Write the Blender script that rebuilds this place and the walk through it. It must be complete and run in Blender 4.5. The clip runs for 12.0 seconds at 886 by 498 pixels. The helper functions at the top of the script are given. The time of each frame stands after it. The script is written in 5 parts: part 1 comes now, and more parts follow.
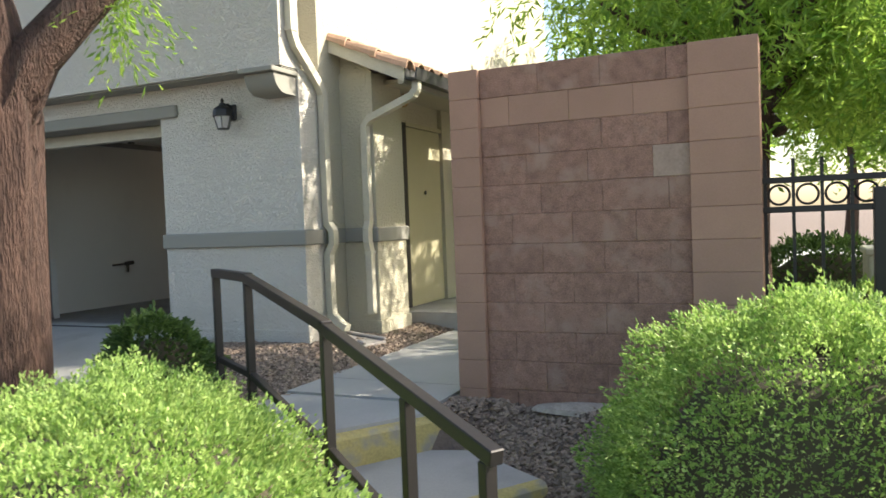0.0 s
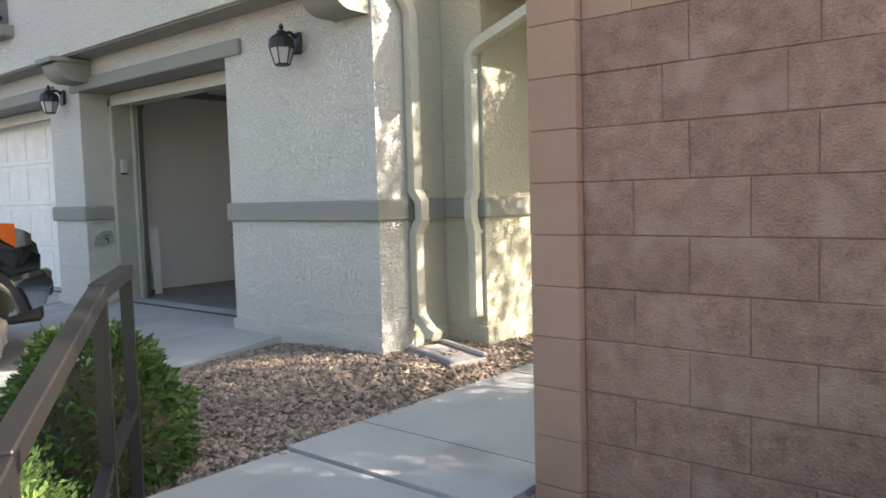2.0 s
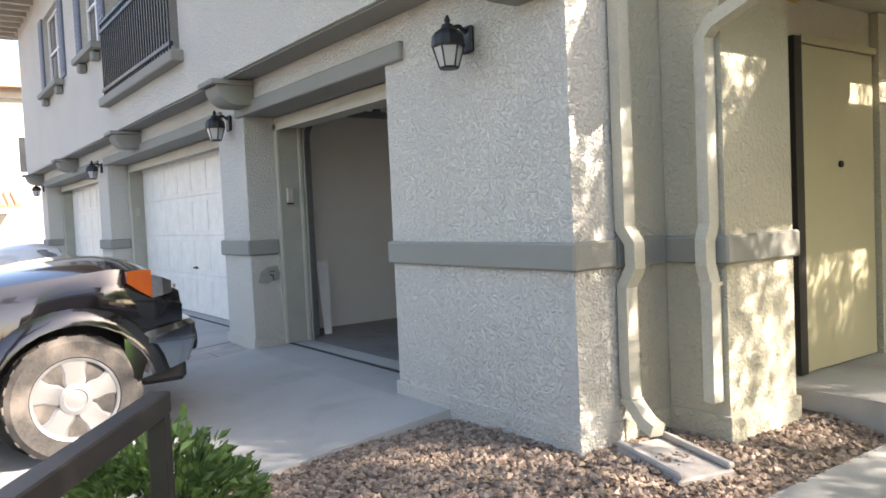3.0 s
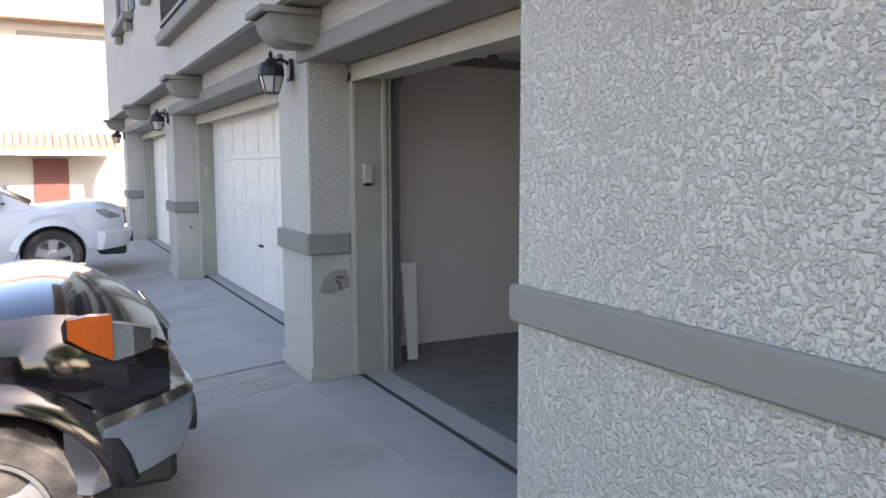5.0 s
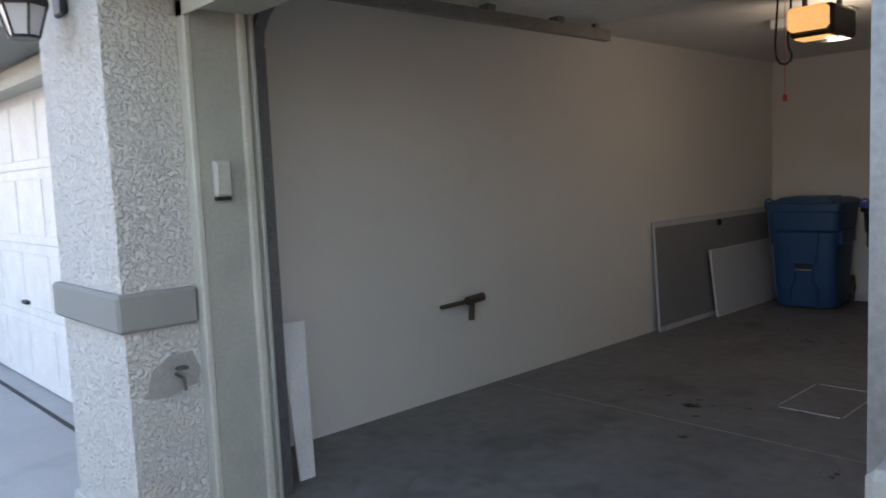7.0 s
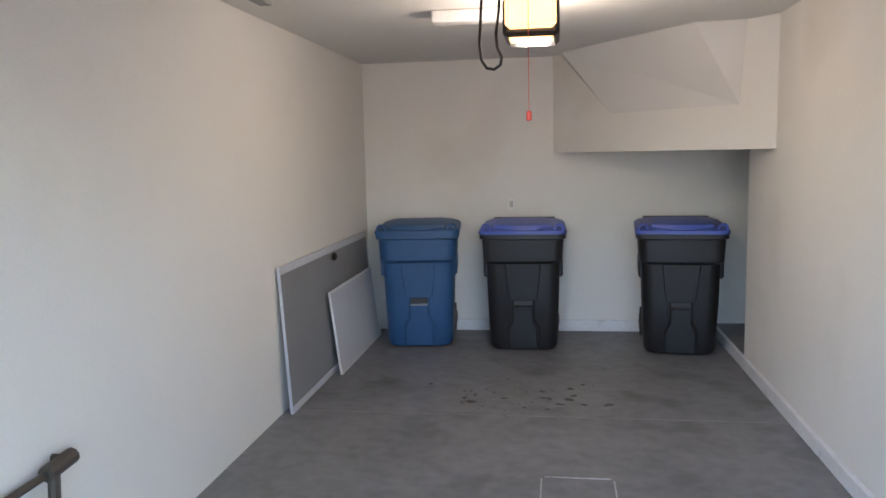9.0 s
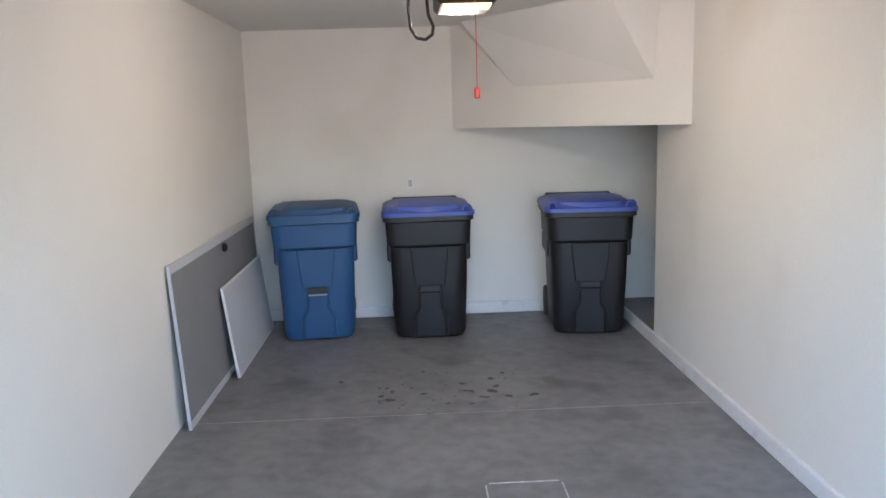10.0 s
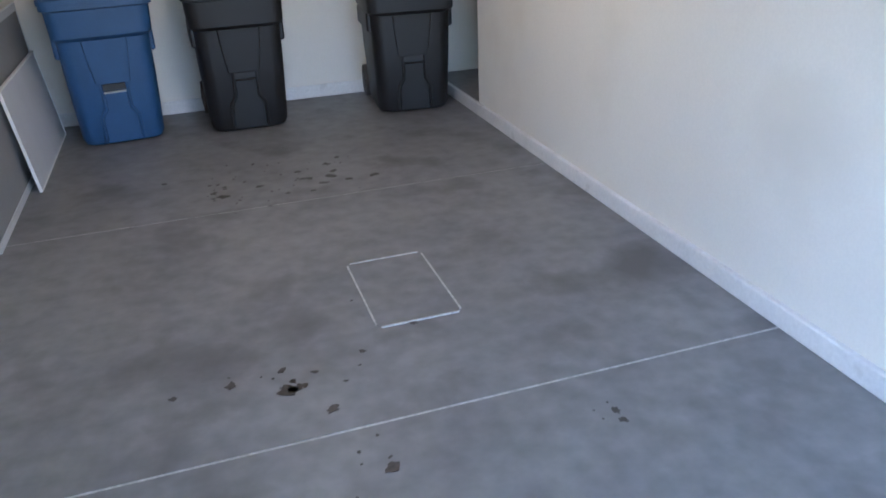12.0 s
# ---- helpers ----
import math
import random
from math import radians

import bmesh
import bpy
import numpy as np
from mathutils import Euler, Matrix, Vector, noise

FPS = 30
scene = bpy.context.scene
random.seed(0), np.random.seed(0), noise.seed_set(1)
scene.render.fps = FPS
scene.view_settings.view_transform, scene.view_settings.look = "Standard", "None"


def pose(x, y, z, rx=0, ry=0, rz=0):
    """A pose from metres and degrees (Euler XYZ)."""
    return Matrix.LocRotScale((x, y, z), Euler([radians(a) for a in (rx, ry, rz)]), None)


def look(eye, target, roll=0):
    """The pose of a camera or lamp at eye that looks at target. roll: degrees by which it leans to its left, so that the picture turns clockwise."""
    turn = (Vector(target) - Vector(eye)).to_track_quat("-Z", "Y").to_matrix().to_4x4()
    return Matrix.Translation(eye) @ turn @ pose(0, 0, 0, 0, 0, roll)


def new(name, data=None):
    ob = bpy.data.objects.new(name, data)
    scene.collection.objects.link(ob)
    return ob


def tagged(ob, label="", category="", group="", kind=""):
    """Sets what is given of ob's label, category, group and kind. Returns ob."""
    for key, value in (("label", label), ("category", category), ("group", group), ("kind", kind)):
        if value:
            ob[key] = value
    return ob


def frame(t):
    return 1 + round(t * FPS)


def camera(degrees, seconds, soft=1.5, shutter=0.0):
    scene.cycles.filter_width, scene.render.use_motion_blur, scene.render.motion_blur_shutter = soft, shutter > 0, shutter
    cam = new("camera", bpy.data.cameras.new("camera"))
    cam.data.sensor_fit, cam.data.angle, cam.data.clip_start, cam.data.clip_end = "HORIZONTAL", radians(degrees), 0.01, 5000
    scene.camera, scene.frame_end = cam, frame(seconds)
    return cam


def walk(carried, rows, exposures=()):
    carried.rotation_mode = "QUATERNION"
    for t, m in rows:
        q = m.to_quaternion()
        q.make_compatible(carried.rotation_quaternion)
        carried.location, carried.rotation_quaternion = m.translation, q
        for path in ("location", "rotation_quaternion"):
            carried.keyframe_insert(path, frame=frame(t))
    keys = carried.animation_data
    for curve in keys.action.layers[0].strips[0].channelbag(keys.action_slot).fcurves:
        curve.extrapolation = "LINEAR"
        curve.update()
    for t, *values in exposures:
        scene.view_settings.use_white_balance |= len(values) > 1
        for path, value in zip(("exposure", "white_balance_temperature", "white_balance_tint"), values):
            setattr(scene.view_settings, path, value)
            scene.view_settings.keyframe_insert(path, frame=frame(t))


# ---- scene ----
cam = camera(60.5, 12.0, 1.6, 0.12)
PATH = [
    (0, (0.027, 0.261, 1.033), (-0.8, 2.08, 0.96), -2.2),
    (0.5, (0.059, 0.799, 1.061), (-0.669, 2.658, 0.948), -2.7),
    (1, (-0.004, 1.343, 1.067), (-0.811, 3.167, 0.92), -2.5),
    (1.5, (-0.075, 1.906, 1.044), (-1.172, 3.574, 0.927), -1.6),
    (2, (-0.402, 2.465, 1.03), (-1.689, 3.99, 0.886), -1.6),
    (2.5, (-0.83, 2.956, 1.04), (-2.346, 4.261, 1.036), -4.6),
    (3, (-1.354, 3.401, 1.171), (-2.981, 4.56, 1.079), -2.6),
    (3.5, (-1.848, 3.653, 1.338), (-3.506, 4.769, 1.256), -3.2),
    (5.5, (-3.766, 4.64, 1.456), (-5.535, 5.542, 1.218), 0.3),
    (6, (-4.347, 4.749, 1.461), (-6.046, 5.785, 1.262), -0.1),
    (6.5, (-4.852, 4.872, 1.437), (-6.517, 5.972, 1.31), -1.9),
    (7, (-5.363, 5.039, 1.389), (-6.817, 6.399, 1.197), -2.5),
    (7.5, (-5.943, 5.21, 1.462), (-6.963, 6.91, 1.195), -1.2),
    (9.5, (-7.304, 6.506, 1.626), (-7.414, 8.485, 1.36), -2.0),
    (10, (-7.446, 6.611, 1.651), (-7.375, 8.582, 1.316), -1.7),
    (10.5, (-7.49, 6.665, 1.645), (-7.388, 8.629, 1.282), -0.5),
    (11, (-7.431, 6.755, 1.628), (-6.985, 8.664, 1.235), -1.1),
    (11.5, (-7.438, 6.824, 1.602), (-6.899, 8.651, 0.993), -1.8),
    (12, (-7.667, 6.77, 1.559), (-7.13, 8.488, 0.687), -2.5),
]
walk(cam, [(t, look(eye, target, roll)) for t, eye, target, roll in PATH],
     [(0.0, 1.3, 6950, 11), (0.6, 1.65, 6950, 12), (1.5, 1.7, 6900, 15), (2.2, 1.75, 6900, 16), (3.5, 1.9, 6850, 19), (5.5, 1.85, 6750, 21), (6.2, 2.05, 6750, 22),
      (6.6, 2.3, 6700, 22), (7.0, 2.45, 6600, 20), (7.6, 3.6, 6350, 19), (9.4, 4.5, 6000, 18), (10.2, 4.9, 5850, 17), (11.0, 5.1, 5850, 18), (12.0, 4.6, 5750, 18)])

# world, sun
SUN_DIR = Vector((1.0, 0.64, 0.79)).normalized()
world = bpy.data.worlds.new("world")
scene.world = world
world.use_nodes = True
wn = world.node_tree.nodes
sky = wn.new("ShaderNodeTexSky")
sky.sky_type = "NISHITA"
sky.sun_disc = False
sky.sun_elevation = math.asin(SUN_DIR.z)
sky.sun_rotation = math.atan2(SUN_DIR.x, SUN_DIR.y)
sky.dust_density = 2.0
world.node_tree.links.new(sky.outputs["Color"], wn["Background"].inputs["Color"])
wn["Background"].inputs["Strength"].default_value = 0.15
sun_data = bpy.data.lights.new("sun", "SUN")
sun_data.energy = 5.0
sun_data.angle = radians(0.6)
sun_data.color = (1.0, 0.94, 0.84)
sun = new("sun", sun_data)
sun.matrix_world = look(SUN_DIR * 30, (0, 0, 0))


# materials
def mat(name, base, rough=0.8, metal=0.0, scale=6.0, vary=0.12, fine=60.0, bump=0.15, dist=0.004, per_object=0.0,
        stain=None, stain_scale=1.2, stain_lo=0.52, coat=0.0, transm=0.0, emit=None, power=0.0, stretch=(1, 1, 1)):
    m = bpy.data.materials.new(name)
    m.use_nodes = True
    t = m.node_tree
    b = t.nodes["Principled BSDF"]
    N = t.nodes.new
    L = t.links.new
    geo = N("ShaderNodeNewGeometry")
    mp = N("ShaderNodeMapping")
    mp.inputs["Scale"].default_value = stretch
    L(geo.outputs["Position"], mp.inputs["Vector"])
    n1 = N("ShaderNodeTexNoise")
    n1.inputs["Scale"].default_value = scale
    n1.inputs["Detail"].default_value = 5
    L(mp.outputs[0], n1.inputs["Vector"])
    n2 = N("ShaderNodeTexNoise")
    n2.inputs["Scale"].default_value = fine
    n2.inputs["Detail"].default_value = 3
    L(mp.outputs[0], n2.inputs["Vector"])
    add = N("ShaderNodeMath")
    add.operation = "ADD"
    L(n1.outputs["Fac"], add.inputs[0])
    L(n2.outputs["Fac"], add.inputs[1])
    rng = N("ShaderNodeMapRange")
    rng.inputs[1].default_value, rng.inputs[2].default_value = 0.6, 1.4
    rng.inputs[3].default_value, rng.inputs[4].default_value = 1 - vary, 1 + vary
    L(add.outputs[0], rng.inputs[0])
    out = rng.outputs[0]
    if per_object:
        oi = N("ShaderNodeObjectInfo")
        r2 = N("ShaderNodeMapRange")
        r2.inputs[3].default_value, r2.inputs[4].default_value = 1 - per_object, 1 + per_object
        L(oi.outputs["Random"], r2.inputs[0])
        mu = N("ShaderNodeMath")
        mu.operation = "MULTIPLY"
        L(out, mu.inputs[0])
        L(r2.outputs[0], mu.inputs[1])
        out = mu.outputs[0]
    vm = N("ShaderNodeVectorMath")
    vm.operation = "SCALE"
    vm.inputs[0].default_value = base
    L(out, vm.inputs["Scale"])
    col = vm.outputs[0]
    if stain:
        n3 = N("ShaderNodeTexNoise")
        n3.inputs["Scale"].default_value = stain_scale
        n3.inputs["Detail"].default_value = 6
        L(mp.outputs[0], n3.inputs["Vector"])
        r3 = N("ShaderNodeMapRange")
        r3.inputs[1].default_value, r3.inputs[2].default_value = stain_lo, stain_lo + 0.16
        L(n3.outputs["Fac"], r3.inputs[0])
        mx = N("ShaderNodeMix")
        mx.data_type = "RGBA"
        L(r3.outputs[0], mx.inputs[0])
        L(col, mx.inputs[6])
        mx.inputs[7].default_value = (*stain, 1)
        col = mx.outputs[2]
    L(col, b.inputs["Base Color"])
    b.inputs["Roughness"].default_value = rough
    b.inputs["Metallic"].default_value = metal
    b.inputs["Coat Weight"].default_value = coat
    b.inputs["Coat Roughness"].default_value = 0.06
    b.inputs["Transmission Weight"].default_value = transm
    if bump:
        bp = N("ShaderNodeBump")
        bp.inputs["Strength"].default_value = bump
        bp.inputs["Distance"].default_value = dist
        L(add.outputs[0], bp.inputs["Height"])
        L(bp.outputs[0], b.inputs["Normal"])
    if emit:
        b.inputs["Emission Color"].default_value = (*emit, 1)
        b.inputs["Emission Strength"].default_value = power
    return m


def stucco_mat(name, base, coarse=34.0, depth=0.010, strength=0.55):
    """Skip-trowel stucco: flat-topped blobs over a sanded ground."""
    m = mat(name, base, 0.92, scale=1.5, vary=0.05, fine=220, bump=0)
    t = m.node_tree
    N, L = t.nodes.new, t.links.new
    b = t.nodes["Principled BSDF"]
    geo = N("ShaderNodeNewGeometry")
    n1 = N("ShaderNodeTexNoise")
    n1.inputs["Scale"].default_value = coarse
    n1.inputs["Detail"].default_value = 2.5
    n1.inputs["Distortion"].default_value = 0.45
    L(geo.outputs["Position"], n1.inputs["Vector"])
    r = N("ShaderNodeMapRange")
    r.interpolation_type = "SMOOTHSTEP"
    r.inputs[1].default_value, r.inputs[2].default_value = 0.42, 0.63
    L(n1.outputs["Fac"], r.inputs[0])
    n2 = N("ShaderNodeTexNoise")
    n2.inputs["Scale"].default_value = 320
    L(geo.outputs["Position"], n2.inputs["Vector"])
    ma = N("ShaderNodeMath")
    ma.operation = "MULTIPLY_ADD"
    ma.inputs[1].default_value = 0.18
    L(n2.outputs["Fac"], ma.inputs[0])
    L(r.outputs[0], ma.inputs[2])
    bp = N("ShaderNodeBump")
    bp.inputs["Strength"].default_value = strength
    bp.inputs["Distance"].default_value = depth
    L(ma.outputs[0], bp.inputs["Height"])
    L(bp.outputs[0], b.inputs["Normal"])
    return m


def leaf_mat(name, a, b2, trans=0.35):
    m = bpy.data.materials.new(name)
    m.use_nodes = True
    t = m.node_tree
    N, L = t.nodes.new, t.links.new
    p = t.nodes["Principled BSDF"]
    geo = N("ShaderNodeNewGeometry")
    mx = N("ShaderNodeMix")
    mx.data_type = "RGBA"
    mx.inputs[6].default_value, mx.inputs[7].default_value = (*a, 1), (*b2, 1)
    L(geo.outputs["Random Per Island"], mx.inputs[0])
    L(mx.outputs[2], p.inputs["Base Color"])
    p.inputs["Roughness"].default_value = 0.55
    tr = N("ShaderNodeBsdfTranslucent")
    L(mx.outputs[2], tr.inputs["Color"])
    ms = N("ShaderNodeMixShader")
    ms.inputs[0].default_value = trans
    L(p.outputs[0], ms.inputs[1])
    L(tr.outputs[0], ms.inputs[2])
    L(ms.outputs[0], t.nodes["Material Output"].inputs["Surface"])
    return m


STUCCO = stucco_mat("stucco_light", (0.67, 0.64, 0.56), 58, 0.014, 0.9)
STUCCO_TAN = stucco_mat("stucco_olive", (0.48, 0.45, 0.34), 40, 0.010, 0.6)
TRIM = stucco_mat("trim_taupe", (0.265, 0.26, 0.225), 90, 0.003, 0.25)
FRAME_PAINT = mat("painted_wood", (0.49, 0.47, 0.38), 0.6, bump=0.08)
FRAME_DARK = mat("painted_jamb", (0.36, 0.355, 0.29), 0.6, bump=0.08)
DRYWALL = mat("drywall_cream", (0.74, 0.71, 0.645), 0.85, scale=1.2, vary=0.045, fine=90, bump=0.12, dist=0.003,
              stain=(0.66, 0.62, 0.55), stain_scale=0.9, stain_lo=0.58)
CURB_PAINT = mat("curb_paint", (0.70, 0.69, 0.67), 0.7, scale=5, vary=0.1, stain=(0.45, 0.43, 0.40), stain_scale=6, stain_lo=0.62)
CEIL = mat("ceiling_paint", (0.70, 0.68, 0.63), 0.9, scale=2, vary=0.04, fine=120, bump=0.1)
GFLOOR = mat("garage_concrete", (0.185, 0.182, 0.182), 0.48, scale=2.2, vary=0.30, fine=11, bump=0.0, dist=0.002,
             stain=(0.10, 0.095, 0.09), stain_scale=2.1, stain_lo=0.55)
CONCRETE = mat("concrete", (0.40, 0.395, 0.37), 0.85, scale=2.0, vary=0.14, fine=120, bump=0.1, dist=0.002,
               stain=(0.31, 0.30, 0.28), stain_scale=1.7, stain_lo=0.56)
JOINT = mat("joint_dark", (0.05, 0.047, 0.042), 0.9)
YELLOW = mat("kerb_yellow", (0.50, 0.41, 0.16), 0.75, scale=7, vary=0.25, stain=(0.34, 0.31, 0.24), stain_scale=7, stain_lo=0.5)
SOIL = mat("soil", (0.16, 0.12, 0.095), 0.95, scale=8, vary=0.35, fine=70, bump=0.6, dist=0.02)
RIM = mat("worn_rim", (0.46, 0.45, 0.43), 0.6, scale=20, vary=0.4, bump=0.1)
BLOCK = mat("split_block", (0.30, 0.172, 0.124), 0.95, scale=15, vary=0.42, fine=130, bump=0.9, dist=0.009, per_object=0.07,
            stain=(0.36, 0.235, 0.175), stain_scale=5.5, stain_lo=0.53)
BLOCK_SMOOTH = mat("smooth_block", (0.36, 0.215, 0.15), 0.92, scale=5, vary=0.10, fine=160, bump=0.25, dist=0.004, per_object=0.05)
BLOCK_PATCH = mat("repaired_block", (0.36, 0.26, 0.20), 0.95, scale=14, vary=0.2, bump=0.3)
MORTAR = mat("mortar", (0.275, 0.17, 0.125), 0.95, bump=0.3)
EFFLO = mat("mortar_spill", (0.40, 0.34, 0.28), 0.95, scale=12, vary=0.3, bump=0.4, dist=0.01)
IRON = mat("black_iron", (0.022, 0.021, 0.02), 0.45, 0.3, bump=0.1)
RAIL = mat("brown_rail_paint", (0.012, 0.010, 0.009), 0.48, 0.0, scale=9, vary=0.3, bump=0.1, stain=(0.06, 0.05, 0.045), stain_scale=22, stain_lo=0.68)
BARK = mat("bark", (0.075, 0.042, 0.031), 0.95, scale=5, vary=0.6, fine=26, bump=1.0, dist=0.06, stretch=(4, 4, 0.6))
LEAF_HEDGE = leaf_mat("hedge_leaf", (0.17, 0.31, 0.06), (0.47, 0.62, 0.19), 0.42)
LEAF_DARK = leaf_mat("bush_leaf", (0.05, 0.10, 0.025), (0.14, 0.23, 0.055))
LEAF_TREE = leaf_mat("tree_leaf", (0.14, 0.28, 0.045), (0.38, 0.54, 0.10), 0.66)
TWIG = mat("twig", (0.07, 0.06, 0.035), 0.95, bump=0.3)
TILE = mat("clay_tile", (0.42, 0.27, 0.18), 0.85, scale=6, vary=0.25, fine=60, bump=0.2, per_object=0.2)
METAL_TRACK = mat("galvanised", (0.24, 0.24, 0.235), 0.45, 0.8, scale=12, vary=0.2)
WHITE_PAINT = mat("white_paint", (0.74, 0.73, 0.70), 0.5, bump=0.05)
DOOR_WHITE = mat("garage_door_paint", (0.78, 0.75, 0.67), 0.55, bump=0.06)
GLASS_DARK = mat("window_glass", (0.03, 0.035, 0.04), 0.04, 0.0, vary=0.05, bump=0, coat=0.5)
GLASS = mat("lamp_glass", (0.85, 0.85, 0.83), 0.15, transm=0.5, vary=0.02, bump=0)
BLACK_PAINT = mat("car_black", (0.006, 0.006, 0.008), 0.14, 0.0, vary=0.1, bump=0, coat=1.0)
WHITE_CAR = mat("car_white", (0.78, 0.79, 0.80), 0.3, vary=0.02, bump=0, coat=0.8)
CHROME = mat("chrome", (0.75, 0.76, 0.78), 0.10, 1.0, vary=0.05, bump=0)
SILVER = mat("alloy_silver", (0.50, 0.49, 0.48), 0.36, 0.8, vary=0.05, bump=0)
RUBBER = mat("tyre_rubber", (0.055, 0.05, 0.045), 0.85, scale=20, vary=0.3, bump=0.4, dist=0.006, stain=(0.15, 0.13, 0.11), stain_scale=4, stain_lo=0.5)
PLASTIC_BLACK = mat("black_plastic", (0.018, 0.018, 0.018), 0.5, vary=0.15, fine=160, bump=0.15, dist=0.002)
AMBER = mat("amber_lens", (0.48, 0.095, 0.004), 0.15, vary=0.1, bump=0, coat=0.6)
LENS = mat("headlamp_lens", (0.34, 0.35, 0.36), 0.10, 0.75, scale=9, vary=0.35, bump=0, coat=1.0)
BIN_BLUE = mat("bin_blue", (0.020, 0.075, 0.185), 0.5, vary=0.12, fine=140, bump=0.1, dist=0.002)
BIN_BLACK = mat("bin_black", (0.008, 0.008, 0.009), 0.5, vary=0.15, fine=140, bump=0.1, dist=0.002)
LID_BLUE = mat("lid_blue", (0.055, 0.09, 0.36), 0.4, vary=0.08, bump=0.05)
PANEL_GREY = mat("panel_grey", (0.24, 0.24, 0.24), 0.6, vary=0.06, bump=0.05)
PANEL_WHITE = mat("panel_white", (0.55, 0.56, 0.58), 0.55, vary=0.05, bump=0.05)
RED = mat("red_plastic", (0.7, 0.06, 0.04), 0.4, bump=0)
BRASS = mat("brass", (0.75, 0.52, 0.18), 0.25, 0.9, bump=0)
LIT = mat("opener_lens", (0.9, 0.8, 0.55), 0.4, bump=0, emit=(1.0, 0.52, 0.14), power=0.16)
ENTRY_DOOR = mat("entry_door_paint", (0.42, 0.39, 0.25), 0.55, vary=0.04, bump=0.05)
DOOR_BROWN = mat("brown_door", (0.16, 0.06, 0.045), 0.6)
RUST = mat("valve_metal", (0.10, 0.085, 0.07), 0.6, 0.5, bump=0.2)
ASPHALT = mat("asphalt", (0.06, 0.06, 0.06), 0.9, scale=3, vary=0.2, fine=200, bump=0.3)
SHUTTER = mat("shutter_blue", (0.13, 0.15, 0.19), 0.6)
UTILITY = mat("utility_beige", (0.45, 0.43, 0.36), 0.5, bump=0.05)
PAVER = mat("paver", (0.40, 0.37, 0.34), 0.9, scale=8, vary=0.15, bump=0.2, per_object=0.07)
DAMP = mat("patch_stain", (0.30, 0.29, 0.25), 0.95, scale=20, vary=0.2, bump=0.3)
OIL = mat("oil_spot", (0.045, 0.04, 0.034), 0.5, scale=30, vary=0.4, bump=0.05)

GRAVEL = leaf_mat("gravel_mix", (0.10, 0.07, 0.048), (0.36, 0.27, 0.20), 0.0)

# mesh helpers
def link_mesh(name, bm, material, parent=None, smooth=False):
    me = bpy.data.meshes.new(name)
    bm.normal_update()
    bm.to_mesh(me)
    bm.free()
    me.materials.append(material)
    if smooth:
        me.shade_smooth()
        me.set_sharp_from_angle(angle=radians(40))
    ob = new(name, me)
    if parent:
        ob.parent = parent
    return ob


def part(name, bm, material, parent, label="", smooth=False):
    return tagged(link_mesh(name, bm, material, parent, smooth), label)


def thing(name, label, category, group=""):
    return tagged(new(name), label, category, group)


def structure(name, bm, material, label="", smooth=False):
    return tagged(link_mesh(name, bm, material, None, smooth), label, kind="structure")


def box(bm, x0, x1, y0, y1, z0, z1, bevel=0.0, m=None):
    r = bmesh.ops.create_cube(bm, size=1)
    vs = r["verts"]
    for v in vs:
        v.co = Vector(((x0 + x1) / 2 + v.co.x * (x1 - x0), (y0 + y1) / 2 + v.co.y * (y1 - y0), (z0 + z1) / 2 + v.co.z * (z1 - z0)))
    if bevel:
        es = list({e for v in vs for e in v.link_edges})
        r2 = bmesh.ops.bevel(bm, geom=es, offset=bevel, segments=1, affect="EDGES", profile=0.5)
        vs = list({v for f in r2["faces"] for v in f.verts} | {v for v in vs if v.is_valid})
    if m is not None:
        bmesh.ops.transform(bm, matrix=m, verts=[v for v in vs if v.is_valid])
    return bm


def bx(*a, **k):
    return box(bmesh.new(), *a, **k)


def rod(bm, a, b, r, seg=8, r2=None):
    a, b = Vector(a), Vector(b)
    d = b - a
    m = Matrix.Translation((a + b) / 2) @ d.to_track_quat("Z", "Y").to_matrix().to_4x4()
    bmesh.ops.create_cone(bm, cap_ends=True, segments=seg, radius1=r, radius2=r if r2 is None else r2, depth=d.length, matrix=m)
    return bm


def bar(bm, a, b, w, h, bevel=0.0):
    """A square bar of width w and height h from a to b."""
    a, b = Vector(a), Vector(b)
    d = b - a
    side = Vector((-d.y, d.x, 0))
    side = side.normalized() if side.length > 1e-5 else Vector((1, 0, 0))
    up = side.cross(d.normalized())
    if up.z < 0:
        up = -up
    m = Matrix((( d.normalized().x, side.x, up.x, 0), (d.normalized().y, side.y, up.y, 0), (d.normalized().z, side.z, up.z, 0), (0, 0, 0, 1)))
    return box(bm, -d.length / 2, d.length / 2, -w / 2, w / 2, -h / 2, h / 2, bevel, Matrix.Translation((a + b) / 2) @ m)


def tube(bm, pts, r, seg=8):
    for a, b in zip(pts, pts[1:]):
        rod(bm, a, b, r, seg)
    for p in pts[1:-1]:
        bmesh.ops.create_icosphere(bm, subdivisions=1, radius=r, matrix=Matrix.Translation(p))
    return bm


def lathe(bm, profile, m, seg=24):
    """Turn (radius, height) pairs round the z axis of m."""
    rings = []
    for r, h in profile:
        rings.append([bm.verts.new(m @ Vector((r * math.cos(2 * math.pi * i / seg), r * math.sin(2 * math.pi * i / seg), h))) for i in range(seg)])
    for a, b in zip(rings, rings[1:]):
        for i in range(seg):
            bm.faces.new((a[i], a[(i + 1) % seg], b[(i + 1) % seg], b[i]))
    for ring, flip in ((rings[0], True), (rings[-1], False)):
        bm.faces.new(ring[::-1] if flip else ring)
    return bm


